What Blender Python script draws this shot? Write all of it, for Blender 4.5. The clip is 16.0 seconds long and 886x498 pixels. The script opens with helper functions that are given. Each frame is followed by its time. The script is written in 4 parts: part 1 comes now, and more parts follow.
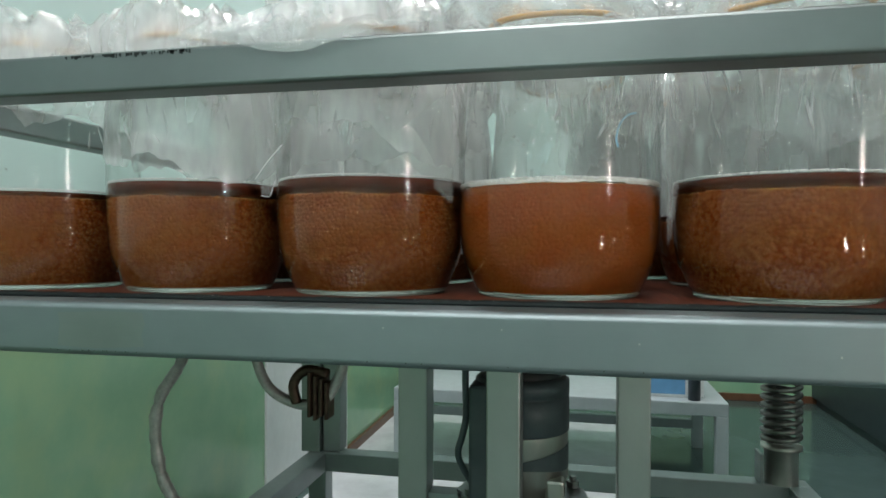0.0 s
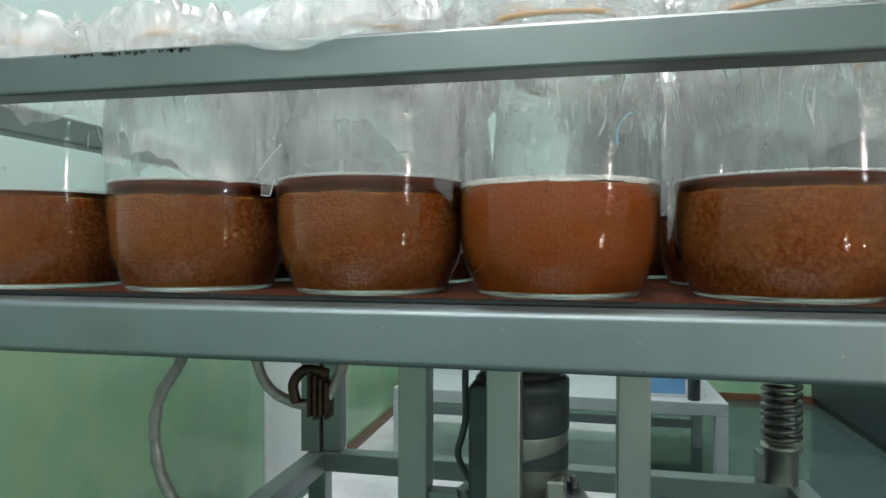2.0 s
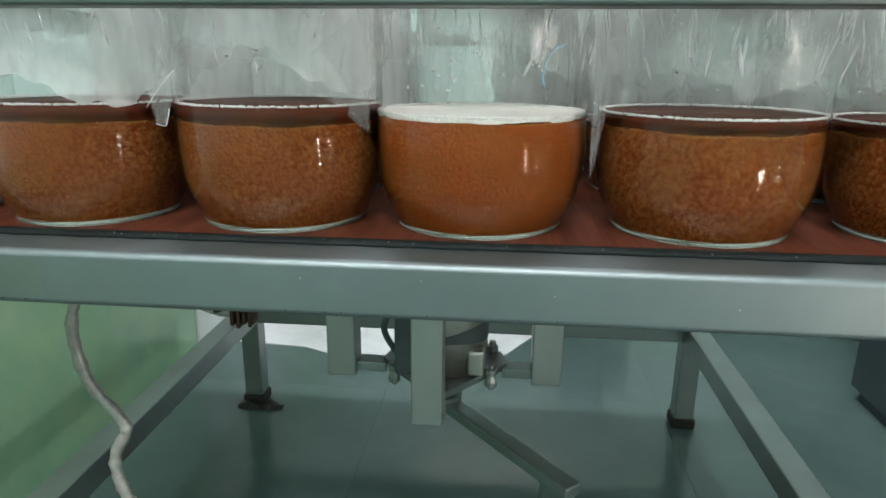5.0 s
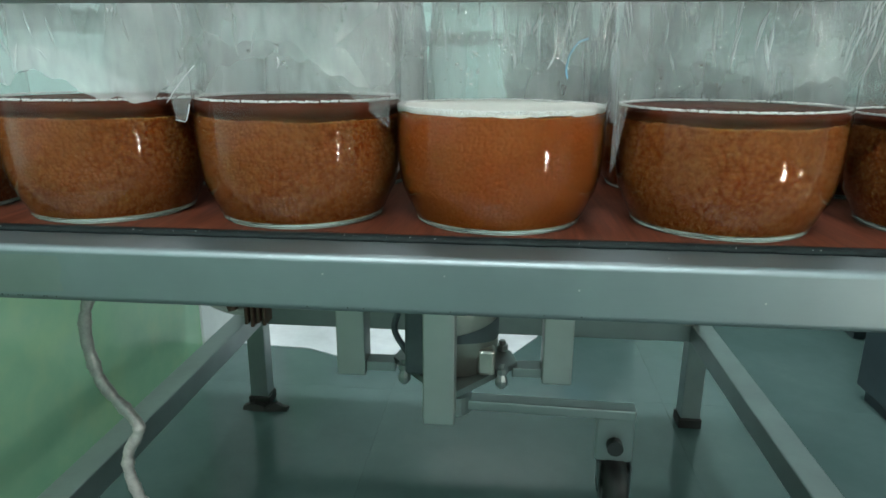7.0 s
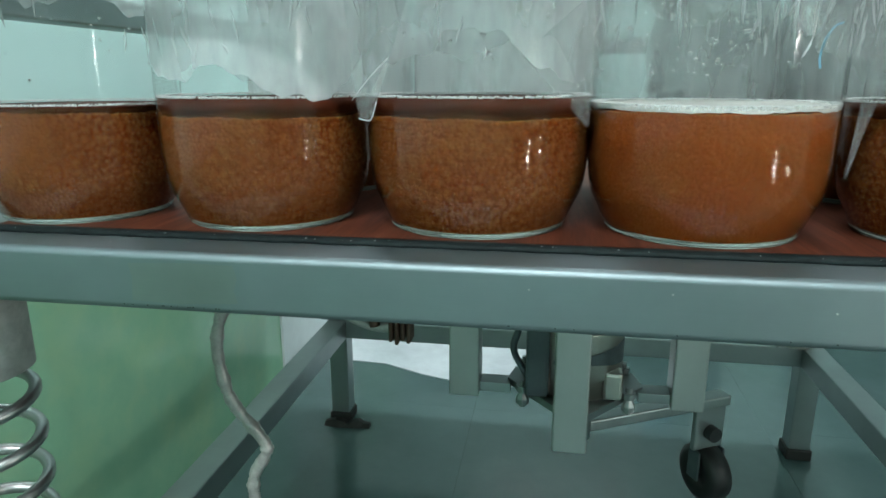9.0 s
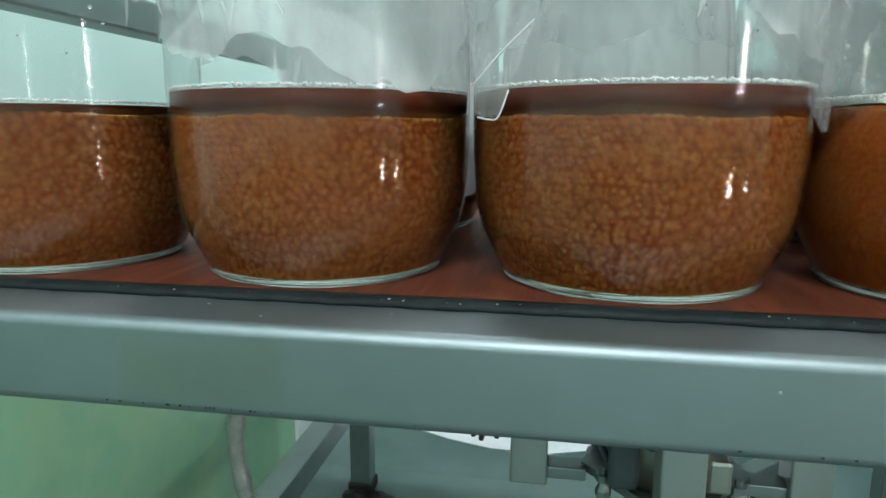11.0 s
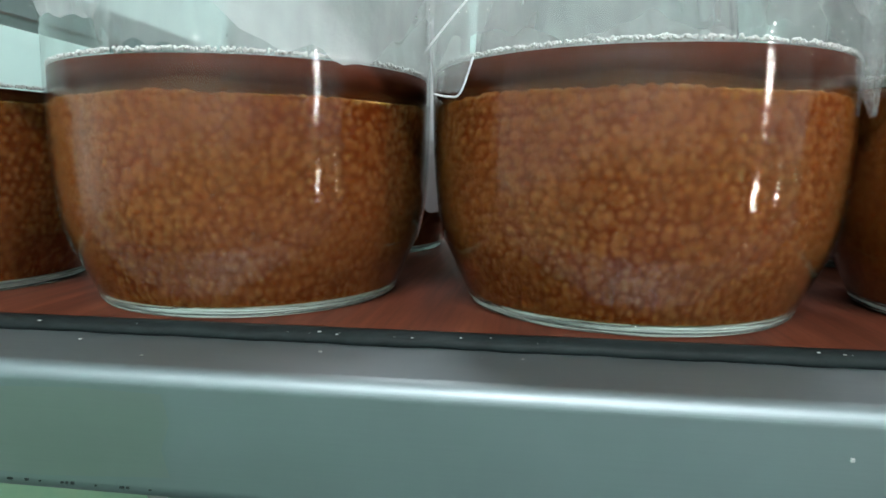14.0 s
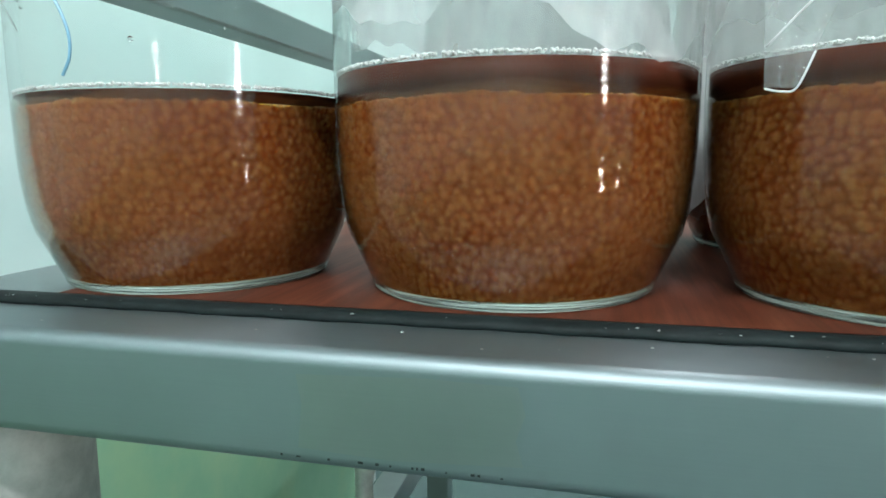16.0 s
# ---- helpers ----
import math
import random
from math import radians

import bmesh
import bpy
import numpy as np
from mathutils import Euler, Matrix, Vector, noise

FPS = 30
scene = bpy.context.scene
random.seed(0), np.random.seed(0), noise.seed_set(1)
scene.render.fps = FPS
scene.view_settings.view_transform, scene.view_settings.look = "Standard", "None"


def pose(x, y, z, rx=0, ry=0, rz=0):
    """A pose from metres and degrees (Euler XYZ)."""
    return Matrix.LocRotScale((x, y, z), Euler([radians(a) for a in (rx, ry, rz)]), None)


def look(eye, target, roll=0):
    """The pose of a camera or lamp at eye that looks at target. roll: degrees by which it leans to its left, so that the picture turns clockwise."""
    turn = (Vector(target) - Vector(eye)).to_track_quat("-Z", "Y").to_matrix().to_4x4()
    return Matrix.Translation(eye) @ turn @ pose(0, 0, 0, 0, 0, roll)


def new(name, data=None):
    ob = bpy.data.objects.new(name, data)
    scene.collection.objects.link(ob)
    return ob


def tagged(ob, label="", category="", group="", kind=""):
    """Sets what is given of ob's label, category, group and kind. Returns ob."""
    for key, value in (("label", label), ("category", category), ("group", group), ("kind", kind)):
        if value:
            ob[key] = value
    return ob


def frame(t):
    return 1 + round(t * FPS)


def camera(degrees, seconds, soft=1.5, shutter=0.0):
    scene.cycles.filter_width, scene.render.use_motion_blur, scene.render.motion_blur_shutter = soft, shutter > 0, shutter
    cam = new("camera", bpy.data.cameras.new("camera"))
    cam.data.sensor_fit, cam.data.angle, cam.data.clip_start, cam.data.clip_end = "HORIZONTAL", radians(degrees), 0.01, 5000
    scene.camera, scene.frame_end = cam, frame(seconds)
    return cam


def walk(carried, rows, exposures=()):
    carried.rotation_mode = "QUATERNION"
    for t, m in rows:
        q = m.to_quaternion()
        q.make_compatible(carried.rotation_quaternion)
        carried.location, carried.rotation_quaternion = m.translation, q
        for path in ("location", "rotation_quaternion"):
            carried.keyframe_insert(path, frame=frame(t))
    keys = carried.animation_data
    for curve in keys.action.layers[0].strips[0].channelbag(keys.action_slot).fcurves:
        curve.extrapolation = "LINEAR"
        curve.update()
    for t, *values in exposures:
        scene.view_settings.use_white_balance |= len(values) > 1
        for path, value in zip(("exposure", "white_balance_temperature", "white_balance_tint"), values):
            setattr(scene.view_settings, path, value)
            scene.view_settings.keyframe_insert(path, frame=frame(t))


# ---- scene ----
cam = camera(68.1, 16.0, soft=1.6)
METRES, EYE, TILT, LEAN, TURN = 0.5, 0.59, 0.0, 0.0, 11.8
ROWS = [
    (0.0, 0.0, 0.0, 0.0, 0.0, -0.38, -0.16),
    (0.5, -0.0008, 0.0005, -0.0006, -0.01, -0.36, -0.16),
    (1.0, -0.0008, -0.0, -0.0008, -0.02, -0.36, -0.13),
    (1.5, -0.001, 0.0006, -0.0012, -0.01, -0.37, -0.15),
    (2.0, -0.0006, 0.0017, -0.0013, -0.04, -0.37, -0.15),
    (2.5, -0.0002, 0.0074, -0.0059, 0.08, -4.3, -0.09),
    (3.0, 0.0026, 0.0242, 0.0317, 0.4, -10.23, 0.21),
    (3.5, 0.0105, 0.0398, 0.1089, -2.75, -13.3, -0.62),
    (4.0, 0.0146, 0.0432, 0.1458, -4.9, -14.71, -0.83),
    (6.5, 0.0022, 0.0419, 0.1292, -6.56, -16.5, -0.39),
    (7.0, -0.013, 0.0464, 0.1308, -6.36, -15.89, -0.3),
    (7.5, -0.0349, 0.0527, 0.1246, -4.93, -15.78, 0.03),
    (8.0, -0.0736, 0.0762, 0.1186, -3.87, -14.96, 0.16),
    (8.5, -0.1246, 0.109, 0.1135, -3.08, -14.59, 0.12),
    (9.0, -0.1772, 0.1385, 0.1059, -2.3, -14.58, 0.12),
    (11.5, -0.2739, 0.4554, 0.0433, -1.89, -9.33, -0.32),
    (12.0, -0.2642, 0.5003, 0.0331, -2.63, -8.39, -0.41),
    (12.5, -0.2507, 0.514, 0.0309, -3.45, -7.18, -0.5),
    (13.0, -0.2492, 0.5089, 0.0314, -3.88, -6.82, -0.52),
    (13.5, -0.2564, 0.5027, 0.0263, -3.69, -7.26, -0.46),
    (14.0, -0.2572, 0.4997, 0.0259, -3.64, -7.35, -0.44),
    (14.5, -0.2771, 0.4944, 0.0333, -3.31, -6.93, -0.51),
    (15.0, -0.3497, 0.4941, 0.0275, -1.31, -8.57, -0.24),
    (15.5, -0.3976, 0.4962, 0.0303, 1.24, -8.32, 0.3),
    (16.0, -0.3982, 0.497, 0.03, 2.2, -8.14, 0.42),
]
EXPOSURES = [(0.0, -0.66, 7050, 25), (1.0, -0.57, 7050, 25), (2.3, -0.50, 7000, 27), (3.0, -0.41, 7080, 28), (3.5, -0.21, 7150, 28), (4.2, -0.20, 7150, 28), (7.0, -0.25, 6650, 17), (9.0, -0.27, 6400, 15), (12.0, -0.04, 6700, 21), (14.0, 0.03, 6700, 24), (16.0, 0.12, 6550, 20)]
walk(cam, [(t, pose(0, 0, EYE, TILT, LEAN, TURN) @ pose(METRES * x, METRES * y, METRES * z, 90 + pitch, roll, yaw)) for t, x, y, z, yaw, pitch, roll in ROWS], EXPOSURES)

# ---- light ----
world = bpy.data.worlds.new("world")
world.use_nodes = True
world.node_tree.nodes["Background"].inputs[0].default_value = (0.7, 0.85, 0.82, 1)
world.node_tree.nodes["Background"].inputs[1].default_value = 0.05
scene.world = world


def area_lamp(name, eye, target, width, height, watts, colour):
    lamp = bpy.data.lights.new(name, "AREA")
    lamp.shape, lamp.size, lamp.size_y, lamp.energy, lamp.color = "RECTANGLE", width, height, watts, colour
    ob = new(name, lamp)
    ob.matrix_world = look(eye, target)
    return ob


CEILING, FLR = 2.45, -0.06
for k, (tx, ty) in enumerate(((-0.05, -1.25), (1.1, 1.7), (0.0, 1.35))):
    area_lamp("tube_light", (tx, ty, CEILING - 0.09), (tx, ty, 0), 1.2, 0.1, (76, 1.0, 36)[k], (0.92, 1.0, 0.99))
LAMP = (0.51, 0.0, 0.445)
area_lamp("work_light", LAMP, (-0.7, 0.75, 0.38), 0.035, 0.035, 0.60, (1.0, 0.95, 0.86))
area_lamp("work_light_small", (0.61, 0.15, 0.45), (-0.15, 0.48, 0.56), 0.018, 0.018, 0.19, (1.0, 0.95, 0.86))

SPOT = (2.52, -1.13, 0.96)
area_lamp("wall_light", SPOT, (-0.7, 0.75, 0.33), 0.17, 0.17, 10.0, (1.0, 0.97, 0.90))

# ---- materials ----


def node_material(name, colour=(0.5, 0.5, 0.5), rough=0.5, metal=0.0, spec=0.5):
    m = bpy.data.materials.new(name)
    m.use_nodes = True
    b = m.node_tree.nodes["Principled BSDF"]
    b.inputs["Base Color"].default_value = (*colour, 1)
    b.inputs["Roughness"].default_value = rough
    b.inputs["Metallic"].default_value = metal
    b.inputs["Specular IOR Level"].default_value = spec
    return m, m.node_tree, b


def noise_node(nt, scale, detail=4.0, rough=0.55, stretch=None):
    co = nt.nodes.new("ShaderNodeTexCoord")
    n = nt.nodes.new("ShaderNodeTexNoise")
    n.inputs["Scale"].default_value, n.inputs["Detail"].default_value, n.inputs["Roughness"].default_value = scale, detail, rough
    if stretch:
        mp = nt.nodes.new("ShaderNodeMapping")
        mp.inputs["Scale"].default_value = stretch
        nt.links.new(co.outputs["Object"], mp.inputs[0])
        nt.links.new(mp.outputs[0], n.inputs["Vector"])
    else:
        nt.links.new(co.outputs["Object"], n.inputs["Vector"])
    return n


def ramp(nt, source, stops):
    r = nt.nodes.new("ShaderNodeValToRGB")
    while len(r.color_ramp.elements) < len(stops):
        r.color_ramp.elements.new(0.5)
    for e, (p, c) in zip(r.color_ramp.elements, stops):
        e.position, e.color = p, (*c, 1)
    nt.links.new(source, r.inputs[0])
    return r


def grey(v):
    return (v, v, v)


def bump(nt, b, source, strength, distance):
    n = nt.nodes.new("ShaderNodeBump")
    n.inputs["Strength"].default_value, n.inputs["Distance"].default_value = strength, distance
    nt.links.new(source, n.inputs["Height"])
    nt.links.new(n.outputs[0], b.inputs["Normal"])
    return n


def mix_colour(nt, fac, a, b, blend="MIX"):
    m = nt.nodes.new("ShaderNodeMix")
    m.data_type, m.blend_type = "RGBA", blend
    if isinstance(fac, float):
        m.inputs[0].default_value = fac
    else:
        nt.links.new(fac, m.inputs[0])
    for sock, v in ((6, a), (7, b)):
        if isinstance(v, tuple):
            m.inputs[sock].default_value = (*v, 1)
        else:
            nt.links.new(v, m.inputs[sock])
    return m.outputs[2]


def steel_material(name, base, rough, stretch):
    m, nt, b = node_material(name, base, rough, 1.0)
    fine = noise_node(nt, 40, 6, 0.7, stretch)
    blot = noise_node(nt, 9, 5, 0.6)
    c = ramp(nt, blot.outputs[0], [(0.3, tuple(v * 0.82 for v in base)), (0.7, base)])
    nt.links.new(c.outputs[0], b.inputs["Base Color"])
    add = nt.nodes.new("ShaderNodeMath")
    add.operation = "MULTIPLY_ADD"
    nt.links.new(fine.outputs[0], add.inputs[0])
    add.inputs[1].default_value, add.inputs[2].default_value = 0.16, rough - 0.08
    nt.links.new(add.outputs[0], b.inputs["Roughness"])
    bump(nt, b, fine.outputs[0], 0.06, 0.0004)
    return m


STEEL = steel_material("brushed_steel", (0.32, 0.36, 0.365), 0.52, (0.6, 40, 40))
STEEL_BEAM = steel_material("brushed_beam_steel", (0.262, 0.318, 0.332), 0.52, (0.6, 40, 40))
STEEL_UP = steel_material("brushed_steel_upright", (0.52, 0.53, 0.52), 0.45, (40, 40, 0.6))
RAIL = steel_material("brushed_rail_steel", (0.215, 0.245, 0.245), 0.40, (0.6, 40, 40))
FRAME = steel_material("frame_steel", (0.36, 0.40, 0.40), 0.45, (1, 1, 30))
SPRING = steel_material("spring_steel", (0.42, 0.43, 0.42), 0.38, (1, 1, 1))
DARK_SPRING = steel_material("dark_spring_steel", (0.22, 0.22, 0.21), 0.42, (1, 1, 1))


def plain(name, colour, rough, metal=0.0, vary=0.18, scale=30, relief=0.0, spec=0.5):
    m, nt, b = node_material(name, colour, rough, metal, spec)
    n = noise_node(nt, scale, 6, 0.65)
    c = ramp(nt, n.outputs[0], [(0.28, tuple(v * (1 - vary) for v in colour)), (0.72, tuple(min(1, v * (1 + vary)) for v in colour))])
    nt.links.new(c.outputs[0], b.inputs["Base Color"])
    if relief:
        bump(nt, b, n.outputs[0], 0.4, relief)
    return m


RUBBER = plain("black_rubber", (0.010, 0.016, 0.016), 0.6, vary=0.4, scale=120, relief=0.0006, spec=0.15)
FOOT_RUBBER = plain("foot_rubber", (0.015, 0.015, 0.014), 0.6)
MOTOR_GREY = plain("motor_grey", (0.085, 0.11, 0.12), 0.45, 0.3)
MOTOR_ALU = plain("motor_aluminium", (0.50, 0.49, 0.45), 0.36, 0.85, 0.1)
MOTOR_CAP = plain("motor_cap", (0.02, 0.024, 0.025), 0.5)
WHITE_PLASTIC = plain("white_plastic", (0.68, 0.74, 0.74), 0.35, vary=0.05)
BLUE_PLASTIC = plain("blue_label", (0.10, 0.30, 0.52), 0.4, vary=0.1)
DARK_BOX = plain("dark_cabinet", (0.025, 0.04, 0.05), 0.4)
BROWN_TRIM = plain("brown_baseboard", (0.13, 0.06, 0.03), 0.4)
BAND = plain("rubber_band", (0.50, 0.25, 0.06), 0.5, vary=0.2, scale=90)
INK = plain("marker_ink", (0.20, 0.44, 0.60), 0.4)
RUST = plain("rusty_clip", (0.07, 0.045, 0.03), 0.5, 0.6, 0.5, 150, 0.0005)
FLAKE = plain("peeled_paint", (0.01, 0.02, 0.02), 0.6)
CABLE = plain("cable_sleeve", (0.36, 0.36, 0.34), 0.32, 0.25, 0.25, 160, 0.0012)
TYRE = plain("tyre_rubber", (0.012, 0.012, 0.012), 0.5)
CEIL_PAINT = plain("ceiling_paint", (0.72, 0.80, 0.78), 0.6, vary=0.04, scale=4)
# pale colour standing in for the bright reflection on the glossy back floor
FLOOR_GLARE = plain("floor_glare", (0.74, 0.79, 0.84), 0.25, vary=0.22, scale=5)
BENCH_WHITE = plain("bench_plastic", (0.40, 0.47, 0.49), 0.4, vary=0.08)
DUST = plain("dust", (0.35, 0.38, 0.37), 0.7)
SLEEVE = plain("sleeve_paint", (0.42, 0.42, 0.40), 0.55, 0.3, 0.25, 70, 0.0006)
TAPE = steel_material("tape_residue", (0.275, 0.318, 0.312), 0.48, (0.6, 40, 40))
LAMP_BODY = plain("lamp_housing", (0.75, 0.76, 0.75), 0.4, vary=0.03)

# wall paint: pale mint above, glossy green dado below
WALL, nt, b = node_material("wall_paint", rough=0.16)
geo = nt.nodes.new("ShaderNodeNewGeometry")
sep = nt.nodes.new("ShaderNodeSeparateXYZ")
nt.links.new(geo.outputs["Position"], sep.inputs[0])
edge = nt.nodes.new("ShaderNodeMath")
edge.operation = "GREATER_THAN"
edge.inputs[1].default_value = 0.485
nt.links.new(sep.outputs["Z"], edge.inputs[0])
wn = noise_node(nt, 5, 5, 0.6)
low = ramp(nt, wn.outputs[0], [(0.25, (0.20, 0.42, 0.28)), (0.5, (0.26, 0.49, 0.32)), (0.75, (0.36, 0.55, 0.32))])
high = ramp(nt, wn.outputs[0], [(0.3, (0.64, 0.83, 0.81)), (0.7, (0.70, 0.87, 0.85))])
nt.links.new(mix_colour(nt, edge.outputs[0], low.outputs[0], high.outputs[0]), b.inputs["Base Color"])
wf = noise_node(nt, 60, 3, 0.5)
bump(nt, b, wf.outputs[0], 0.12, 0.002)

FLOOR, nt, b = node_material("floor_tile", rough=0.2)
fn = noise_node(nt, 3.5, 6, 0.65)
c = ramp(nt, fn.outputs[0], [(0.3, (0.058, 0.108, 0.104)), (0.6, (0.080, 0.135, 0.131)), (0.8, (0.105, 0.165, 0.160))])
nt.links.new(c.outputs[0], b.inputs["Base Color"])
fr = noise_node(nt, 18, 5, 0.7)
r = ramp(nt, fr.outputs[0], [(0.3, grey(0.10)), (0.75, grey(0.24))])
nt.links.new(r.outputs[0], b.inputs["Roughness"])
GROUT = plain("floor_grout", (0.08, 0.14, 0.135), 0.4)

WOOD, nt, b = node_material("red_brown_laminate", rough=0.55, spec=0.12)
wn1 = noise_node(nt, 30, 8, 0.65, (3.0, 0.25, 1))
wn2 = noise_node(nt, 120, 6, 0.7, (3.0, 0.12, 1))
c1 = ramp(nt, wn1.outputs[0], [(0.3, (0.075, 0.020, 0.010)), (0.55, (0.14, 0.038, 0.019)), (0.75, (0.20, 0.062, 0.032))])
c2 = ramp(nt, wn2.outputs[0], [(0.35, grey(0.62)), (0.7, grey(1.0))])
nt.links.new(mix_colour(nt, 1.0, c1.outputs[0], c2.outputs[0], "MULTIPLY"), b.inputs["Base Color"])
bump(nt, b, wn2.outputs[0], 0.1, 0.0004)


def thin_clear(name, tint, gloss_rough, spec, milk=0.0, milk_colour=(0.8, 0.85, 0.85), crumple=0.0, ripple=0.0, streak=False, milk_other=None):
    """A clear sheet: straight-through light, fresnel gloss, and a share of milky scatter."""
    m = bpy.data.materials.new(name)
    m.use_nodes = True
    nt = m.node_tree
    nt.nodes.remove(nt.nodes["Principled BSDF"])
    out = nt.nodes["Material Output"]
    clear, gloss, fres, power, share, mixer = (nt.nodes.new("ShaderNode" + k) for k in ("BsdfTransparent", "BsdfGlossy", "LayerWeight", "Math", "Math", "MixShader"))
    clear.inputs[0].default_value = (*tint, 1)
    gloss.inputs["Roughness"].default_value = gloss_rough
    fres.inputs["Blend"].default_value = 0.5
    power.operation, power.inputs[1].default_value = "POWER", 4.0
    share.operation, share.inputs[1].default_value, share.inputs[2].default_value = "MULTIPLY_ADD", 0.9 - spec, spec
    nt.links.new(fres.outputs["Facing"], power.inputs[0])
    nt.links.new(power.outputs[0], share.inputs[0])
    body = clear
    rough_sheet = []
    if milk:
        d, tr, half, body = (nt.nodes.new("ShaderNode" + k) for k in ("BsdfDiffuse", "BsdfTranslucent", "MixShader", "MixShader"))
        d.inputs[0].default_value = tr.inputs[0].default_value = (*milk_colour, 1)
        nt.links.new(d.outputs[0], half.inputs[1])
        nt.links.new(tr.outputs[0], half.inputs[2])
        rough_sheet = [d, tr]
        if milk_other:
            cloud = noise_node(nt, 26, 3, 0.5)
            tone = ramp(nt, cloud.outputs[0], [(0.38, milk_colour), (0.62, milk_other)])
            nt.links.new(tone.outputs[0], d.inputs[0])
            nt.links.new(tone.outputs[0], tr.inputs[0])
        n = noise_node(nt, 20, 4, 0.55, (1.5, 1.5, 0.55) if streak else None)
        r = ramp(nt, n.outputs[0], [(0.35, grey(milk * 0.45)), (0.55, grey(milk)), (0.7, grey(min(1, milk * 1.3)))] if streak else [(0.25, grey(milk * 0.72)), (0.75, grey(min(1, milk * 1.3)))])
        nt.links.new(r.outputs[0], body.inputs[0])
        nt.links.new(clear.outputs[0], body.inputs[1])
        nt.links.new(half.outputs[0], body.inputs[2])
    if crumple:
        n = noise_node(nt, 48, 9, 0.68)
        bp = nt.nodes.new("ShaderNodeBump")
        bp.inputs["Strength"].default_value, bp.inputs["Distance"].default_value = crumple, 0.006
        nt.links.new(n.outputs[0], bp.inputs["Height"])
        nt.links.new(bp.outputs[0], gloss.inputs["Normal"])
        nt.links.new(bp.outputs[0], fres.inputs["Normal"])
        soft_bump = nt.nodes.new("ShaderNodeBump")
        soft_bump.inputs["Strength"].default_value, soft_bump.inputs["Distance"].default_value = 0.35, 0.006
        nt.links.new(n.outputs[0], soft_bump.inputs["Height"])
        for k in rough_sheet:
            nt.links.new(soft_bump.outputs[0], k.inputs["Normal"])
    if ripple:
        n = noise_node(nt, 1.0, 3, 0.7, (60, 60, 620))
        bp = nt.nodes.new("ShaderNodeBump")
        bp.inputs["Strength"].default_value, bp.inputs["Distance"].default_value = ripple, 0.00008
        nt.links.new(n.outputs[0], bp.inputs["Height"])
        nt.links.new(bp.outputs[0], gloss.inputs["Normal"])
        around = nt.nodes.new("ShaderNodeTangent")
        around.direction_type, around.axis = "RADIAL", "Z"
        nt.links.new(around.outputs[0], gloss.inputs["Tangent"])
        gloss.distribution = "BECKMANN"
        gloss.inputs["Anisotropy"].default_value = 0.75
    nt.links.new(share.outputs[0], mixer.inputs[0])
    nt.links.new(body.outputs[0], mixer.inputs[1])
    nt.links.new(gloss.outputs[0], mixer.inputs[2])
    nt.links.new(mixer.outputs[0], out.inputs["Surface"])
    return m


GLASS = thin_clear("jar_glass", (0.95, 0.975, 0.965), 0.058, 0.036, ripple=1.0)
FILM_CLEAR = thin_clear("clear_film", (0.96, 0.97, 0.97), 0.04, 0.14, 0.26, (0.95, 0.97, 0.98), 0.45)
FILM_FLAP = thin_clear("thin_film", (0.97, 0.98, 0.98), 0.06, 0.10, 0.20, (0.95, 0.97, 0.98), 0.5)
FILM = thin_clear("plastic_film", (0.95, 0.96, 0.96), 0.03, 0.10, 0.94, (0.95, 0.96, 0.97), 0.35, streak=True)
FILM_SKIRT = thin_clear("film_skirt", (0.97, 0.98, 0.98), 0.03, 0.10, 0.40, (0.95, 0.97, 0.98), 0.22, streak=True)
FILM_MID = thin_clear("thin_pleated_film", (0.96, 0.97, 0.97), 0.03, 0.10, 0.30, (0.93, 0.95, 0.96), 0.35, streak=True)
FILM_BARE = thin_clear("stretched_film", (0.97, 0.98, 0.98), 0.03, 0.10, 0.17, (0.95, 0.97, 0.98), 0.22, streak=True)
CREASE = thin_clear("film_fold", (0.98, 0.985, 0.985), 0.10, 0.20, 0.35, (0.95, 0.97, 0.98))
BUBBLE = thin_clear("bubble_skin", (0.97, 0.97, 0.97), 0.05, 0.05, 1.0, (0.93, 0.93, 0.92))
AMBER = thin_clear("amber_liquid", (0.985, 0.93, 0.86), 0.05, 0.0, 0.21, (0.27, 0.080, 0.019), milk_other=(0.36, 0.155, 0.062))
HAZE = thin_clear("cloudy_liquid", (0.985, 0.93, 0.84), 0.05, 0.0, 0.32, (0.38, 0.105, 0.022), milk_other=(0.42, 0.140, 0.040))
FOAM = plain("culture_foam", (0.55, 0.53, 0.49), 0.45, vary=0.2, scale=400, relief=0.0012)
DROP, nt, b = node_material("water_drop", (0.97, 0.98, 0.98), 0.02)
b.inputs["Transmission Weight"].default_value, b.inputs["IOR"].default_value = 1.0, 1.33
BASE_GLASS, nt, b = node_material("base_glass", (0.80, 0.98, 0.90), 0.03)
b.inputs["IOR"].default_value = 1.5
# paler, less clear bands paint the streaks of light refracted through the base
bn = noise_node(nt, 1.0, 3, 0.6, (26, 26, 1500))
br = ramp(nt, bn.outputs[0], [(0.38, grey(1.0)), (0.62, grey(0.45))])
nt.links.new(br.outputs[0], b.inputs["Transmission Weight"])


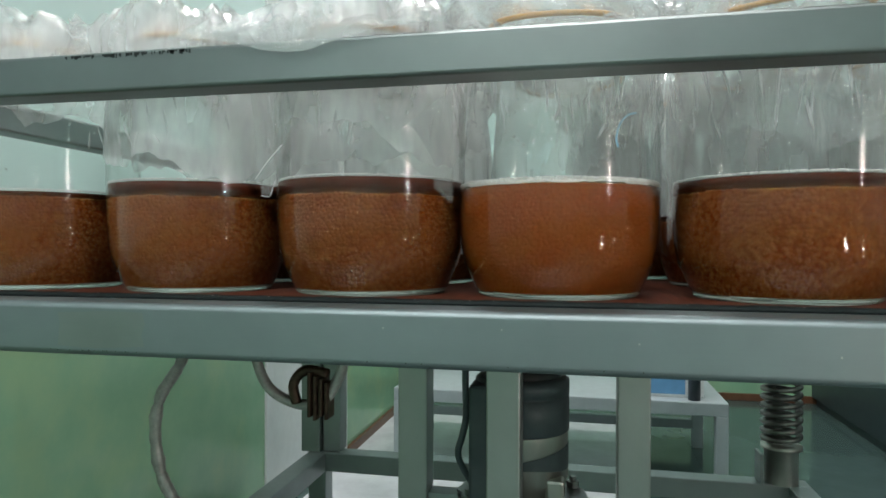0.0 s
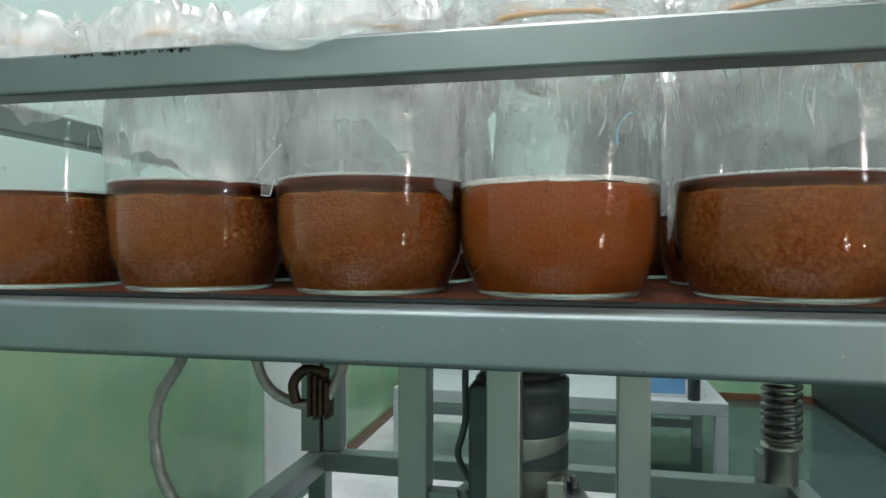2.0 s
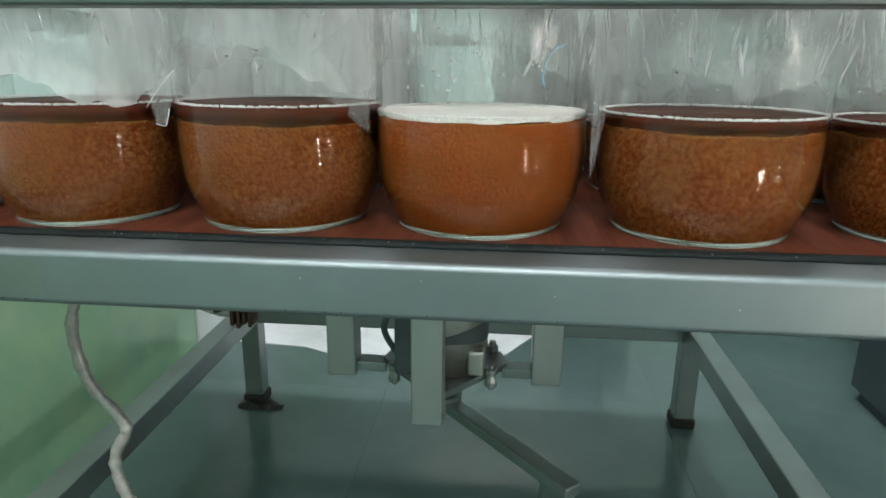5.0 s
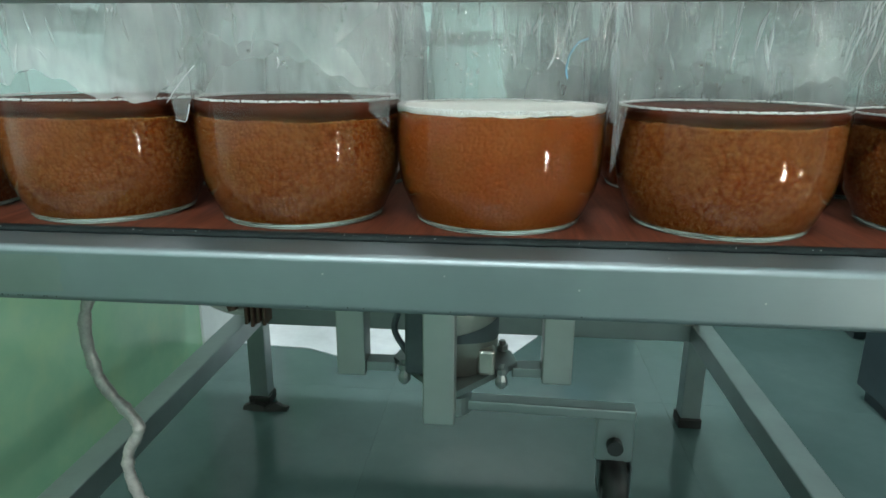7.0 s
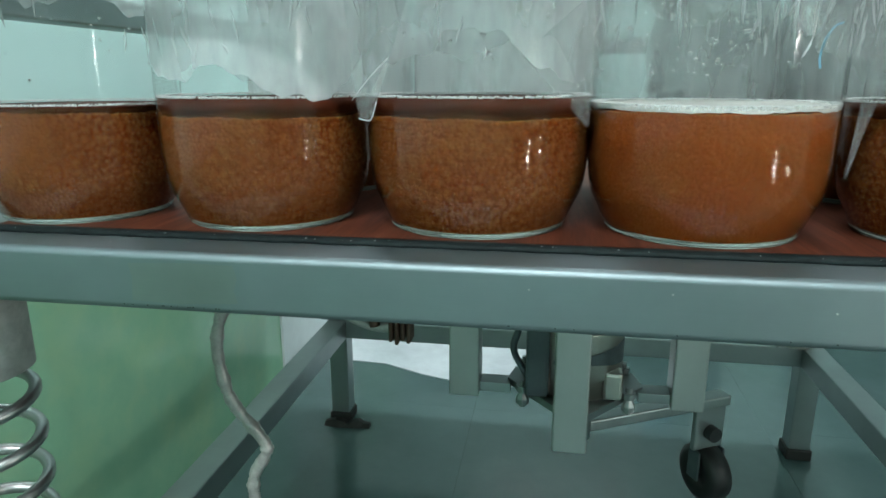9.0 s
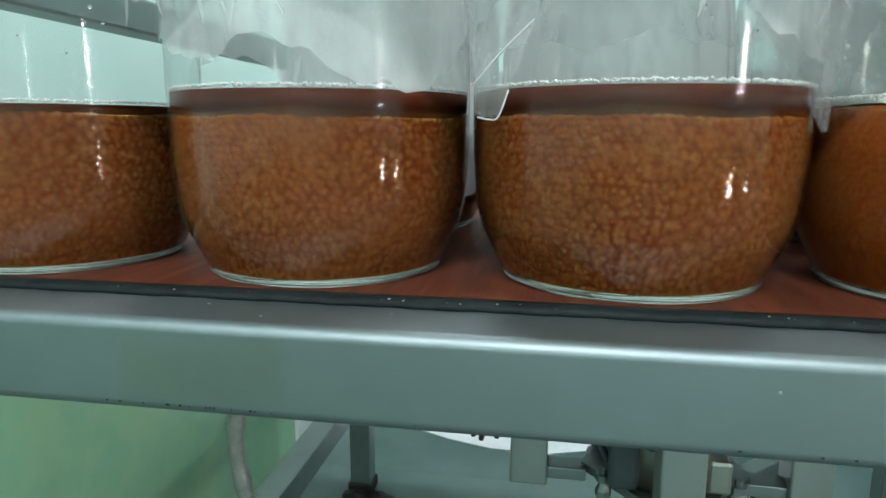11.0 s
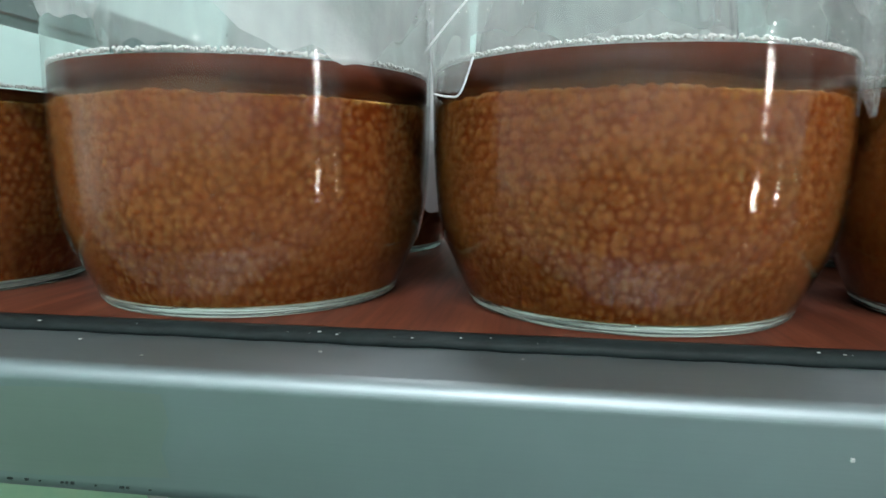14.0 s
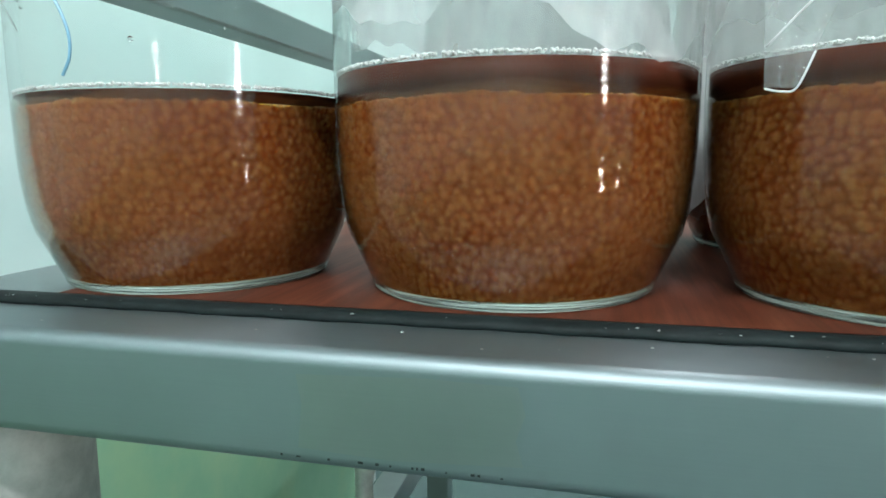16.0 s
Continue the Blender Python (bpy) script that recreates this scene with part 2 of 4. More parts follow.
def mash_material(name, gap_red, gap, grain_dark, grain_pale, soft):
    """Soaked grains in thick liquid: the mesh's own "tone" says where a grain stands proud, light goes deep into it."""
    m, nt, b = node_material(name, rough=0.8, spec=0.05)
    tone = nt.nodes.new("ShaderNodeAttribute")
    tone.attribute_name = "tone"
    parts = nt.nodes.new("ShaderNodeSeparateColor")
    nt.links.new(tone.outputs["Color"], parts.inputs[0])
    cloud = noise_node(nt, 24, 3, 0.5)
    fine = noise_node(nt, 900, 2, 0.5)
    between = ramp(nt, cloud.outputs[0], [(0.36, gap_red), (0.64, gap)])
    flesh = ramp(nt, parts.outputs[1], [(0.0, grain_dark), (1.0, grain_pale)])
    mottled = ramp(nt, fine.outputs[0], [(0.3, grey(0.86)), (0.7, grey(1.0))])
    body = mix_colour(nt, parts.outputs[0], between.outputs[0], flesh.outputs[0])
    nt.links.new(mix_colour(nt, 1.0, body, mottled.outputs[0], "MULTIPLY"), b.inputs["Base Color"])
    b.inputs["Subsurface Weight"].default_value = 1.0
    b.inputs["Subsurface Radius"].default_value = (1.0, 0.42, 0.2)
    b.inputs["Subsurface Scale"].default_value = soft
    return m


MASH = mash_material("grain_mash", (0.235, 0.046, 0.007), (0.265, 0.068, 0.013), (0.31, 0.098, 0.026), (0.47, 0.215, 0.088), 0.03)
CLOUDY = mash_material("cloudy_mash", (0.36, 0.072, 0.010), (0.39, 0.096, 0.017), (0.42, 0.122, 0.028), (0.46, 0.160, 0.046), 0.03)
BROTH = plain("dark_broth", (0.064, 0.013, 0.005), 0.5, vary=0.3, scale=45, spec=0.05)

GLOW = bpy.data.materials.new("lamp_glow")
GLOW.use_nodes = True
e = GLOW.node_tree.nodes["Principled BSDF"]
e.inputs["Emission Color"].default_value, e.inputs["Emission Strength"].default_value = (0.9, 1, 0.97, 1), 6.0

# ---- mesh helpers ----


def finish(name, bm, material, parent=None, smooth=False):
    me = bpy.data.meshes.new(name)
    bmesh.ops.recalc_face_normals(bm, faces=bm.faces[:])
    for f in bm.faces:
        f.smooth = smooth
    bm.to_mesh(me)
    bm.free()
    me.materials.append(material)
    ob = new(name, me)
    ob.parent = parent
    return ob


def part(name, bm, material, parent, label="", smooth=False):
    ob = finish(name, bm, material, parent, smooth)
    if label:
        tagged(ob, label)
    return ob


def thing(name, label, category, group="", at=(0, 0, 0)):
    ob = new(name)
    ob.location = at
    ob.empty_display_size = 0.05
    return tagged(ob, label, category, group)


def structure(name, bm, material, label="", category=""):
    return tagged(finish(name, bm, material), label, category, kind="structure")


def box(x0, x1, y0, y1, z0, z1, bevel=0.0, seg=2, bm=None):
    bm2 = bmesh.new()
    bmesh.ops.create_cube(bm2, size=1)
    bmesh.ops.transform(bm2, matrix=Matrix.LocRotScale(((x0 + x1) / 2, (y0 + y1) / 2, (z0 + z1) / 2), None, (abs(x1 - x0), abs(y1 - y0), abs(z1 - z0))), verts=bm2.verts)
    if bevel:
        bmesh.ops.bevel(bm2, geom=bm2.edges[:] + bm2.verts[:], offset=bevel, segments=seg, profile=0.5, affect="EDGES")
    if bm is None:
        return bm2
    me = bpy.data.meshes.new("tmp")
    bm2.to_mesh(me)
    bm2.free()
    bm.from_mesh(me)
    bpy.data.meshes.remove(me)
    return bm


def lathe(profile, n=48, cx=0.0, cy=0.0, close=False):
    """A surface of revolution round the vertical at cx, cy from (radius, z) pairs."""
    bm = bmesh.new()
    rings = []
    for r, z in profile:
        if r < 1e-6:
            rings.append([bm.verts.new((cx, cy, z))])
        else:
            rings.append([bm.verts.new((cx + r * math.cos(2 * math.pi * k / n), cy + r * math.sin(2 * math.pi * k / n), z)) for k in range(n)])
    pairs = list(zip(rings, rings[1:]))
    if close:
        pairs.append((rings[-1], rings[0]))
    for a, b in pairs:
        for k in range(n):
            j = (k + 1) % n
            if len(a) == 1 and len(b) == 1:
                continue
            if len(a) == 1:
                bm.faces.new((a[0], b[j], b[k]))
            elif len(b) == 1:
                bm.faces.new((a[k], a[j], b[0]))
            else:
                bm.faces.new((a[k], a[j], b[j], b[k]))
    return bm


def sweep(points, radius, n=10, bm=None, cap=True):
    """A round rod along points; radius is a number or one for each point."""
    bm = bm or bmesh.new()
    pts = [Vector(p) for p in points]
    rad = radius if isinstance(radius, (list, tuple)) else [radius] * len(pts)
    rings, up = [], None
    for k, p in enumerate(pts):
        d = (pts[min(k + 1, len(pts) - 1)] - pts[max(k - 1, 0)]).normalized()
        if up is None:
            up = d.orthogonal().normalized()
        up = (up - d * up.dot(d)).normalized()
        side = d.cross(up)
        rings.append([bm.verts.new(p + (up * math.cos(a) + side * math.sin(a)) * rad[k]) for a in (2 * math.pi * i / n for i in range(n))])
    for a, b in zip(rings, rings[1:]):
        for i in range(n):
            j = (i + 1) % n
            bm.faces.new((a[i], a[j], b[j], b[i]))
    if cap:
        bm.faces.new(rings[0][::-1])
        bm.faces.new(rings[-1])
    return bm


def smooth_path(points, steps=8):
    """A Catmull-Rom line through points."""
    pts = [Vector(p) for p in points]
    pts = [pts[0] * 2 - pts[1]] + pts + [pts[-1] * 2 - pts[-2]]
    out = []
    for a, b, c, d in zip(pts, pts[1:], pts[2:], pts[3:]):
        for s in range(steps):
            u = s / steps
            out.append(0.5 * ((2 * b) + (c - a) * u + (2 * a - 5 * b + 4 * c - d) * u * u + (3 * b - a - 3 * c + d) * u ** 3))
    return out + [pts[-2]]


# ---- room ----
XL, XR, YF, YB = -0.70, 2.6, -2.6, 2.95
D0, D1, DH = 1.373, 1.90, 1.95
bm = box(XL - 0.12, XL, YF - 0.1, D0, FLR, CEILING)
box(XL - 0.12, XL, D1, YB, FLR, CEILING, bm=bm)
box(XL - 0.12, XL, D0, D1, DH, CEILING, bm=bm)
structure("wall_west", bm, WALL, "mint painted wall with glossy green dado", "wall")
door = thing("door_1", "closed white door in the green wall", "door")
door["kind"] = "structure"
part("door_leaf", box(XL - 0.05, XL - 0.012, D0 + 0.035, D1 - 0.035, FLR + 0.004, DH - 0.035, 0.003), WHITE_PLASTIC, door)
part("jamb", box(XL - 0.11, XL + 0.006, D0 + 0.0005, D0 + 0.034, FLR, DH, 0.002), WHITE_PLASTIC, door)
part("jamb", box(XL - 0.11, XL + 0.006, D1 - 0.034, D1 - 0.0005, FLR, DH, 0.002), WHITE_PLASTIC, door)
part("lintel", box(XL - 0.11, XL + 0.006, D0 + 0.035, D1 - 0.035, DH - 0.034, DH - 0.0005, 0.002), WHITE_PLASTIC, door)
structure("wall_east", box(XR, XR + 0.12, YF, YB, FLR, CEILING), WALL, "mint painted wall with green dado", "wall")
structure("wall_south", box(XL - 0.12, XR + 0.12, YF - 0.12, YF, FLR, CEILING), WALL, "mint painted wall with green dado", "wall")
structure("wall_north", box(XL - 0.12, XR + 0.12, YB, YB + 0.12, FLR, CEILING), WALL, "mint painted wall with glossy green dado", "wall")
structure("ceiling", box(XL - 0.12, XR + 0.12, YF - 0.12, YB + 0.12, CEILING, CEILING + 0.1), CEIL_PAINT, "pale painted ceiling", "ceiling")
structure("baseboard", box(XL, XL + 0.012, D1, YB - 0.012, FLR, FLR + 0.03, 0.002), BROWN_TRIM, "brown baseboard strip along the wall", "baseboard")
structure("baseboard", box(XL, XR, YB - 0.012, YB, FLR, FLR + 0.03, 0.002), BROWN_TRIM, "brown baseboard strip along the wall", "baseboard")
floor = structure("floor", box(XL - 0.12, XR + 0.12, YF - 0.12, YB + 0.12, FLR - 0.1, FLR - 0.0041), GROUT, "glossy grey-green tiled floor", "floor")


def lamp_fixture(x, y):
    f = thing("ceiling_light", "white tube light fixture under the ceiling", "lamp", "ceiling lights", (x, y, CEILING))
    part("housing", box(-0.64, 0.64, -0.06, 0.06, -0.06, 0.0, 0.006), LAMP_BODY, f)
    for s in (-1, 1):
        part("tube", sweep([(-0.6, 0.033 * s, -0.075), (0.6, 0.033 * s, -0.075)], 0.013, 12), GLOW, f, "glowing white tube")
    return f


for tx, ty in ((-0.05, -1.25), (1.1, 1.7), (0.0, 1.35)):
    lamp_fixture(tx, ty)

work = thing("floor_lamp", "small white work lamp on a thin steel stand", "lamp", "", (LAMP[0] + 0.05, LAMP[1] - 0.036, FLR))
LH = LAMP[2] - FLR
part("base", lathe([(0, 0), (0.10, 0), (0.10, 0.010), (0.015, 0.018), (0, 0.018)], 32), LAMP_BODY, work)
part("pole", sweep([(0, 0, 0.016), (0, 0, LH - 0.01)], 0.008, 12), STEEL_UP, work)
part("side_shade", sweep([(0.075, 0.170, LH + 0.005), (0.056, 0.183, LH + 0.005)], [0.010, 0.018], 16, cap=False), LAMP_BODY, work)
part("side_arm", sweep([(0, 0, LH - 0.02), (0.04, 0.08, LH - 0.02), (0.075, 0.170, LH - 0.004)], 0.004, 8), STEEL_UP, work)
part("shade", sweep([(0.012, -0.008, LH), (-0.040, 0.029, LH)], [0.018, 0.034], 24, cap=False), LAMP_BODY, work)

wall_lamp = thing("wall_lamp", "small round white bulkhead lamp on the wall", "lamp", "", SPOT)
part("base", sweep([(0.08, 0, 0), (0.05, 0, 0)], 0.075, 24), LAMP_BODY, wall_lamp)
part("shade", sweep([(0.05, 0, 0), (0.02, -0.004, 0), (0.004, -0.008, 0)], [0.080, 0.106, 0.125], 24, cap=False), LAMP_BODY, wall_lamp)

# ---- shaker table ----
CX, CY = -0.067, 0.775
X0, X1, Y0, Y1 = -0.505, 0.371, 0.36, 1.31
BZ0, BZ1 = 0.5190, 0.5532
RZ0, RZ1 = 0.6855, 0.7105
table = thing("shaker_table", "stainless steel shaker table with springs and motor", "shaker table")
TW = 0.038
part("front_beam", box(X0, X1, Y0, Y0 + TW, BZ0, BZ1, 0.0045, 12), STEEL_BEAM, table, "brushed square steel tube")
part("back_beam", box(X0, X1, Y1 - TW, Y1, BZ0, BZ1, 0.0035, 3), STEEL, table)
part("side_beam", box(X0, X0 + TW, Y0 + TW, Y1 - TW, BZ0, BZ1, 0.003, 2), STEEL, table)
part("side_beam", box(X1 - TW, X1, Y0 + TW, Y1 - TW, BZ0, BZ1, 0.003, 2), STEEL, table)
RW = 0.025
bm = bmesh.new()
ragged = [(-0.327, BZ0 + 0.006), (-0.300, BZ0 + 0.005), (-0.2645, BZ0 + 0.007), (-0.2665, BZ0 + 0.014), (-0.2640, BZ0 + 0.021), (-0.2660, BZ1 - 0.006), (-0.290, BZ1 - 0.0055), (-0.327, BZ1 - 0.007), (-0.3255, BZ0 + 0.019)]
bm.faces.new([bm.verts.new((x, Y0 - 0.00006, z)) for x, z in ragged])
part("tape", bm, TAPE, table, "yellowed tape residue")
part("front_rail", box(X0, X1, Y0, Y0 + RW, RZ0, RZ1, 0.0022, 3), RAIL, table, "square steel guard rail with chipped spots")
part("back_rail", box(X0, X1, Y1 - RW, Y1, RZ0, RZ1, 0.0022, 2), STEEL, table)
part("side_rail", box(X0, X0 + RW, Y0 + RW, Y1 - RW, RZ0, RZ1, 0.002, 2), STEEL, table)
part("side_rail", box(X1 - RW, X1, Y0 + RW, Y1 - RW, RZ0, RZ1, 0.002, 2), STEEL, table)
for px in (X0, X1 - RW):
    for py in (Y0, Y1 - RW):
        part("corner_post", box(px, px + RW, py, py + RW, BZ1, RZ0, 0.002), STEEL_UP, table)
rng = random.Random(8)
bm = bmesh.new()
for k in range(80):
    x = -0.322 + 0.092 * rng.random()
    w, h = 0.0002 + 0.0006 * rng.random(), 0.0002 + 0.0011 * rng.random() ** 2
    box(x - w, x + w, Y0 - 0.0002, Y0 + 0.0005, RZ1 - 0.0022 - h - 0.0012 * rng.random(), RZ1 - 0.0016, bm=bm)
tagged(part("paint_chip", bm, FLAKE, table, "dark peeled chips along the rail edge"), kind="stuff")
bm = bmesh.new()
for x, z in ((-0.110, 0.542), (-0.042, 0.543), (0.128, 0.534), (0.031, 0.5375)):
    box(x - 0.0005, x + 0.0004, Y0 - 0.0004, Y0 + 0.0003, z - 0.0004, z + 0.0005, 0.0001, 1, bm=bm)
tagged(part("speck", bm, DUST, table, "pale specks on the beam face"), kind="stuff")
bm = bmesh.new()
for k in range(20):
    x = rng.uniform(-0.335, -0.262) if k < 14 else rng.uniform(-0.25, 0.2)
    w, h = rng.uniform(0.0002, 0.0006), rng.uniform(0.0, 0.0004)
    box(x - w, x + w, Y0 - 0.0002, Y0 + 0.0006, BZ0 + 0.0032, BZ0 + 0.0035 + h, bm=bm)
tagged(part("edge_chip", bm, FLAKE, table, "dark nicks along the beam's lower edge"), kind="stuff")
# lower frame and legs
LXL, LXR, LYF, LYR = -0.522, 0.380, 0.40, 1.27
H = 0.019
FZ0, FZ1 = 0.129, 0.167


def spring_coil(x, y, z0, z1, radius, wire, turns):
    n = int(turns * 28)
    pts = []
    for k in range(n + 1):
        u = k / n
        a = 2 * math.pi * turns * u + 0.6
        pts.append((x + radius * math.cos(a), y + radius * math.sin(a), z0 + (z1 - z0) * u))
    return sweep(pts, wire, 10)


for lx in (LXL, LXR):
    for ly in (LYF, LYR):
        front = ly == LYF
        leg = part("leg", box(lx - H, lx + H, ly - H, ly + H, FLR + 0.012, FZ0 - 0.001, 0.002), FRAME, table)
        part("rubber_foot", box(lx - H - 0.004, lx + H + 0.004, ly - H - 0.004, ly + H + 0.004, FLR, FLR + 0.022, 0.003), FOOT_RUBBER, leg, "black rubber foot")
        sx, sy = (lx + 0.014 if lx < 0 else lx - 0.026), (ly + 0.03 if front else ly)
        if lx < 0 and not front:
            part("sleeve_post", box(lx - 0.034, lx + 0.006, ly - 0.02, ly + 0.02, FZ1, BZ0, 0.002), FRAME, table)
            part("sleeve_post", box(lx + 0.008, lx + 0.046, ly - 0.008, ly + 0.03, FZ1, BZ0, 0.002), FRAME, table)
            continue
        part("lower_cup", lathe([(0.028, FZ1), (0.028, 0.226), (0.034, 0.228), (0.034, 0.235), (0, 0.235)], 32, sx, sy), MOTOR_ALU, table, "", True)
        part("stop_plate", box(sx - 0.042, sx - 0.036, sy - 0.028, sy + 0.01, FZ1, 0.222, 0.001), FRAME, table)
        if front:
            part("upper_cup", lathe([(0, BZ0), (0.035, BZ0), (0.035, 0.438), (0.032, 0.436), (0.0, 0.436)], 40, sx, sy), SLEEVE, table, "grey painted spring sleeve", True)
            part("coil_spring", spring_coil(sx, sy, 0.240, 0.434, 0.0315, 0.0047, 5.5), SPRING, table, "open steel coil spring", True)
        else:
            part("upper_cup", lathe([(0, BZ0), (0.029, BZ0), (0.029, 0.40), (0, 0.40)], 32, sx, sy), MOTOR_ALU, table, "", True)
            part("coil_spring", spring_coil(sx, sy, 0.239, 0.402, 0.030, 0.0050, 11), DARK_SPRING, table, "dark steel coil spring", True)
part("lower_rail", box(LXL - H, LXR + H, LYR - H, LYR + H, FZ0, FZ1, 0.002), FRAME, table)
part("lower_rail", box(LXL - H, LXL + H, LYF - H, LYR - H, FZ0, FZ1, 0.002), FRAME, table)
part("lower_rail", box(LXR - H, LXR + H, LYF - H, LYR - H, FZ0, FZ1, 0.002), FRAME, table)
# motor mount
part("cross_beam", box(X0 + TW, X1 - TW, CY - 0.017, CY + 0.017, BZ0, BZ1 - 0.002, 0.002), STEEL, table)
part("cross_beam", box(CX - 0.017 - 0.006, CX + 0.011, Y0 + TW, CY - 0.017, BZ0, BZ1 - 0.002, 0.002), STEEL, table)
part("hanger", box(-0.091, -0.057, 0.648, 0.682, 0.278, BZ0, 0.002), STEEL_UP, table)
part("hanger", box(-0.213, -0.177, 0.758, 0.794, 0.276, BZ0, 0.002), STEEL_UP, table)
part("hanger", box(0.042, 0.078, 0.758, 0.794, 0.276, BZ0, 0.002), STEEL_UP, table)
for x0, x1 in ((-0.177, -0.140), (0.006, 0.042)):
    part("mount_bar", box(x0, x1, 0.764, 0.788, 0.281, 0.293, 0.001), FRAME, table)
MX, MY = -0.066, 0.775
bm = bmesh.new()
ring = [(MX + r * math.cos(radians(a)), MY + r * math.sin(radians(a))) for a, r in ((-90, 0.093), (0, 0.078), (25, 0.078), (90, 0.085), (155, 0.078), (180, 0.078))]
lower = [bm.verts.new((x, y, 0.288)) for x, y in ring]
upper = [bm.verts.new((x, y, 0.296)) for x, y in ring]
bm.faces.new(lower[::-1])
bm.faces.new(upper)
for k in range(6):
    bm.faces.new((lower[k], lower[(k + 1) % 6], upper[(k + 1) % 6], upper[k]))
part("mount_plate", bm, FRAME, table, "steel motor mounting plate")
for a in (-150, -90, -30, 30, 150):
    bx, by = MX + 0.068 * math.cos(radians(a)), MY + 0.068 * math.sin(radians(a))
    part("bolt", lathe([(0, 0.278), (0.004, 0.278), (0.004, 0.282), (0.0075, 0.282), (0.0075, 0.288), (0.004, 0.2965), (0.0075, 0.297), (0.0075, 0.304), (0.004, 0.304), (0.004, 0.310), (0, 0.310)], 8, bx, by), FRAME, table)
motor = part("motor", lathe([(0, 0.297), (0.050, 0.297), (0.050, 0.318), (0.0535, 0.321), (0.0535, 0.374), (0.0535, 0.376), (0, 0.376)], 40, MX, MY), MOTOR_ALU, table, "aluminium gear motor body", True)
part("motor_sleeve", lathe([(0.0535, 0.3762), (0.0548, 0.3775), (0.0548, 0.417), (0.0535, 0.418), (0.0548, 0.419), (0.0548, 0.434), (0.050, 0.438), (0, 0.438)], 40, MX, MY), MOTOR_GREY, motor, "grey motor sleeve", True)
part("motor_cap", lathe([(0.045, 0.4382), (0.045, 0.447), (0.032, 0.453), (0, 0.453)], 32, MX, MY), MOTOR_CAP, motor, "black motor cap", True)
# dark swoosh mark wrapped on the body
bm = bmesh.new()
rows = []
for k in range(25):
    u = k / 24
    a = radians(-118 + 120 * u)
    top = 0.345 + 0.022 * max(0, (u - 0.1)) ** 0.8
    bot = 0.336 + 0.004 * math.sin(u * 5) + 0.002 * u
    if k == 0:
        top, bot = 0.342, 0.338
    rows.append([bm.verts.new((MX + 0.0540 * math.cos(a), MY + 0.0540 * math.sin(a), z)) for z in (bot, top)])
for p, q in zip(rows, rows[1:]):
    bm.faces.new((p[0], q[0], q[1], p[1]))
part("mark", bm, MOTOR_GREY, motor, "dark swoosh mark")
for a in (-140, -40, 60):
    bx, by = MX + 0.052 * math.cos(radians(a)), MY + 0.052 * math.sin(radians(a))
    part("motor_lug", box(bx - 0.011, bx + 0.011, by - 0.011, by + 0.011, 0.297, 0.330, 0.004), MOTOR_ALU, motor)
# motor cable, and a dark block that paints the motor's shaded left side
part("motor_wire", sweep(smooth_path([(-0.128, 0.74, 0.521), (-0.128, 0.74, 0.44), (-0.127, 0.74, 0.395), (-0.131, 0.74, 0.372), (-0.136, 0.742, 0.345), (-0.117, 0.75, 0.306)]), 0.0040, 8), MOTOR_GREY, motor, "dark grey cable", True)
part("motor_shade", box(MX - 0.056, MX - 0.030, MY - 0.050, MY - 0.010, 0.297, 0.432, 0.004), MOTOR_GREY, motor, "dark block painting the motor's shaded left side")

# swinging crank arm: own space with the hub at its origin
AZ = 0.24
arm = part("crank_arm", box(-0.022, 0.226, -0.011, 0.011, -0.008, 0.006, 0.002), FRAME, table, "flat steel crank arm")
part("hub", lathe([(0, -0.012), (0.022, -0.012), (0.022, 0.012), (0.012, 0.014), (0.012, 0.048), (0, 0.048)], 24), FRAME, arm)
bm = box(0.180, 0.226, -0.004, 0.004, -0.070, -0.008, 0.002)
part("fork_plate", bm, FRAME, arm, "drilled steel plate")
part("pin", sweep([(0.203, -0.016, -0.045), (0.203, 0.016, -0.045)], 0.010, 16), MOTOR_CAP, arm)
for fx in (0.1845, 0.2235):
    part("fork", box(fx, fx + 0.003, -0.010, 0.010, -0.112, -0.0705, 0.001), MOTOR_GREY, arm)
bm = lathe([(0.006, -0.014), (0.030, -0.016), (0.038, -0.011), (0.038, 0.011), (0.030, 0.016), (0.006, 0.014)], 32, close=True)
bmesh.ops.transform(bm, matrix=pose(0.206, 0, -0.106, 0, 90, 0), verts=bm.verts)
part("wheel", bm, TYRE, arm, "black rubber wheel", True)

# ---- board on the tray ----
BOARD = 0.5562
board = thing("tray_board", "red-brown wood laminate board edged with black rubber", "board")
part("plate", box(X0 + 0.006, -0.4402, 0.3975, Y1 - 0.033, BZ1 + 0.0003, BZ1 + 0.0016), STEEL, board, "bare grey steel strip beside the wood")
part("panel", box(-0.440, X1 - 0.033, 0.3975, Y1 - 0.033, BZ1 + 0.0004, BOARD), WOOD, board)
bm = bmesh.new()
rows = []
for k in range(164):
    x = X0 + 0.03 + 0.005 * k
    w = 0.0004 * math.sin(k * 0.83) + 0.0003 * math.sin(k * 2.1 + 1)
    rows.append([bm.verts.new((x, y, z)) for y, z in ((0.3895 + w, BZ1), (0.3888 + w, BZ1 + 0.0012), (0.3905 + w, BZ1 + 0.0028), (0.3940, BZ1 + 0.0033 + w * 0.5), (0.3974, BZ1 + 0.0029), (0.3974, BZ1))])
for p, q in zip(rows, rows[1:]):
    for i in range(6):
        bm.faces.new((p[i], p[(i + 1) % 6], q[(i + 1) % 6], q[i]))
bm.faces.new(rows[0])
bm.faces.new(rows[-1][::-1])
part("edge_strip", bm, RUBBER, board, "scuffed black rubber edge strip", True)
rng = random.Random(5)
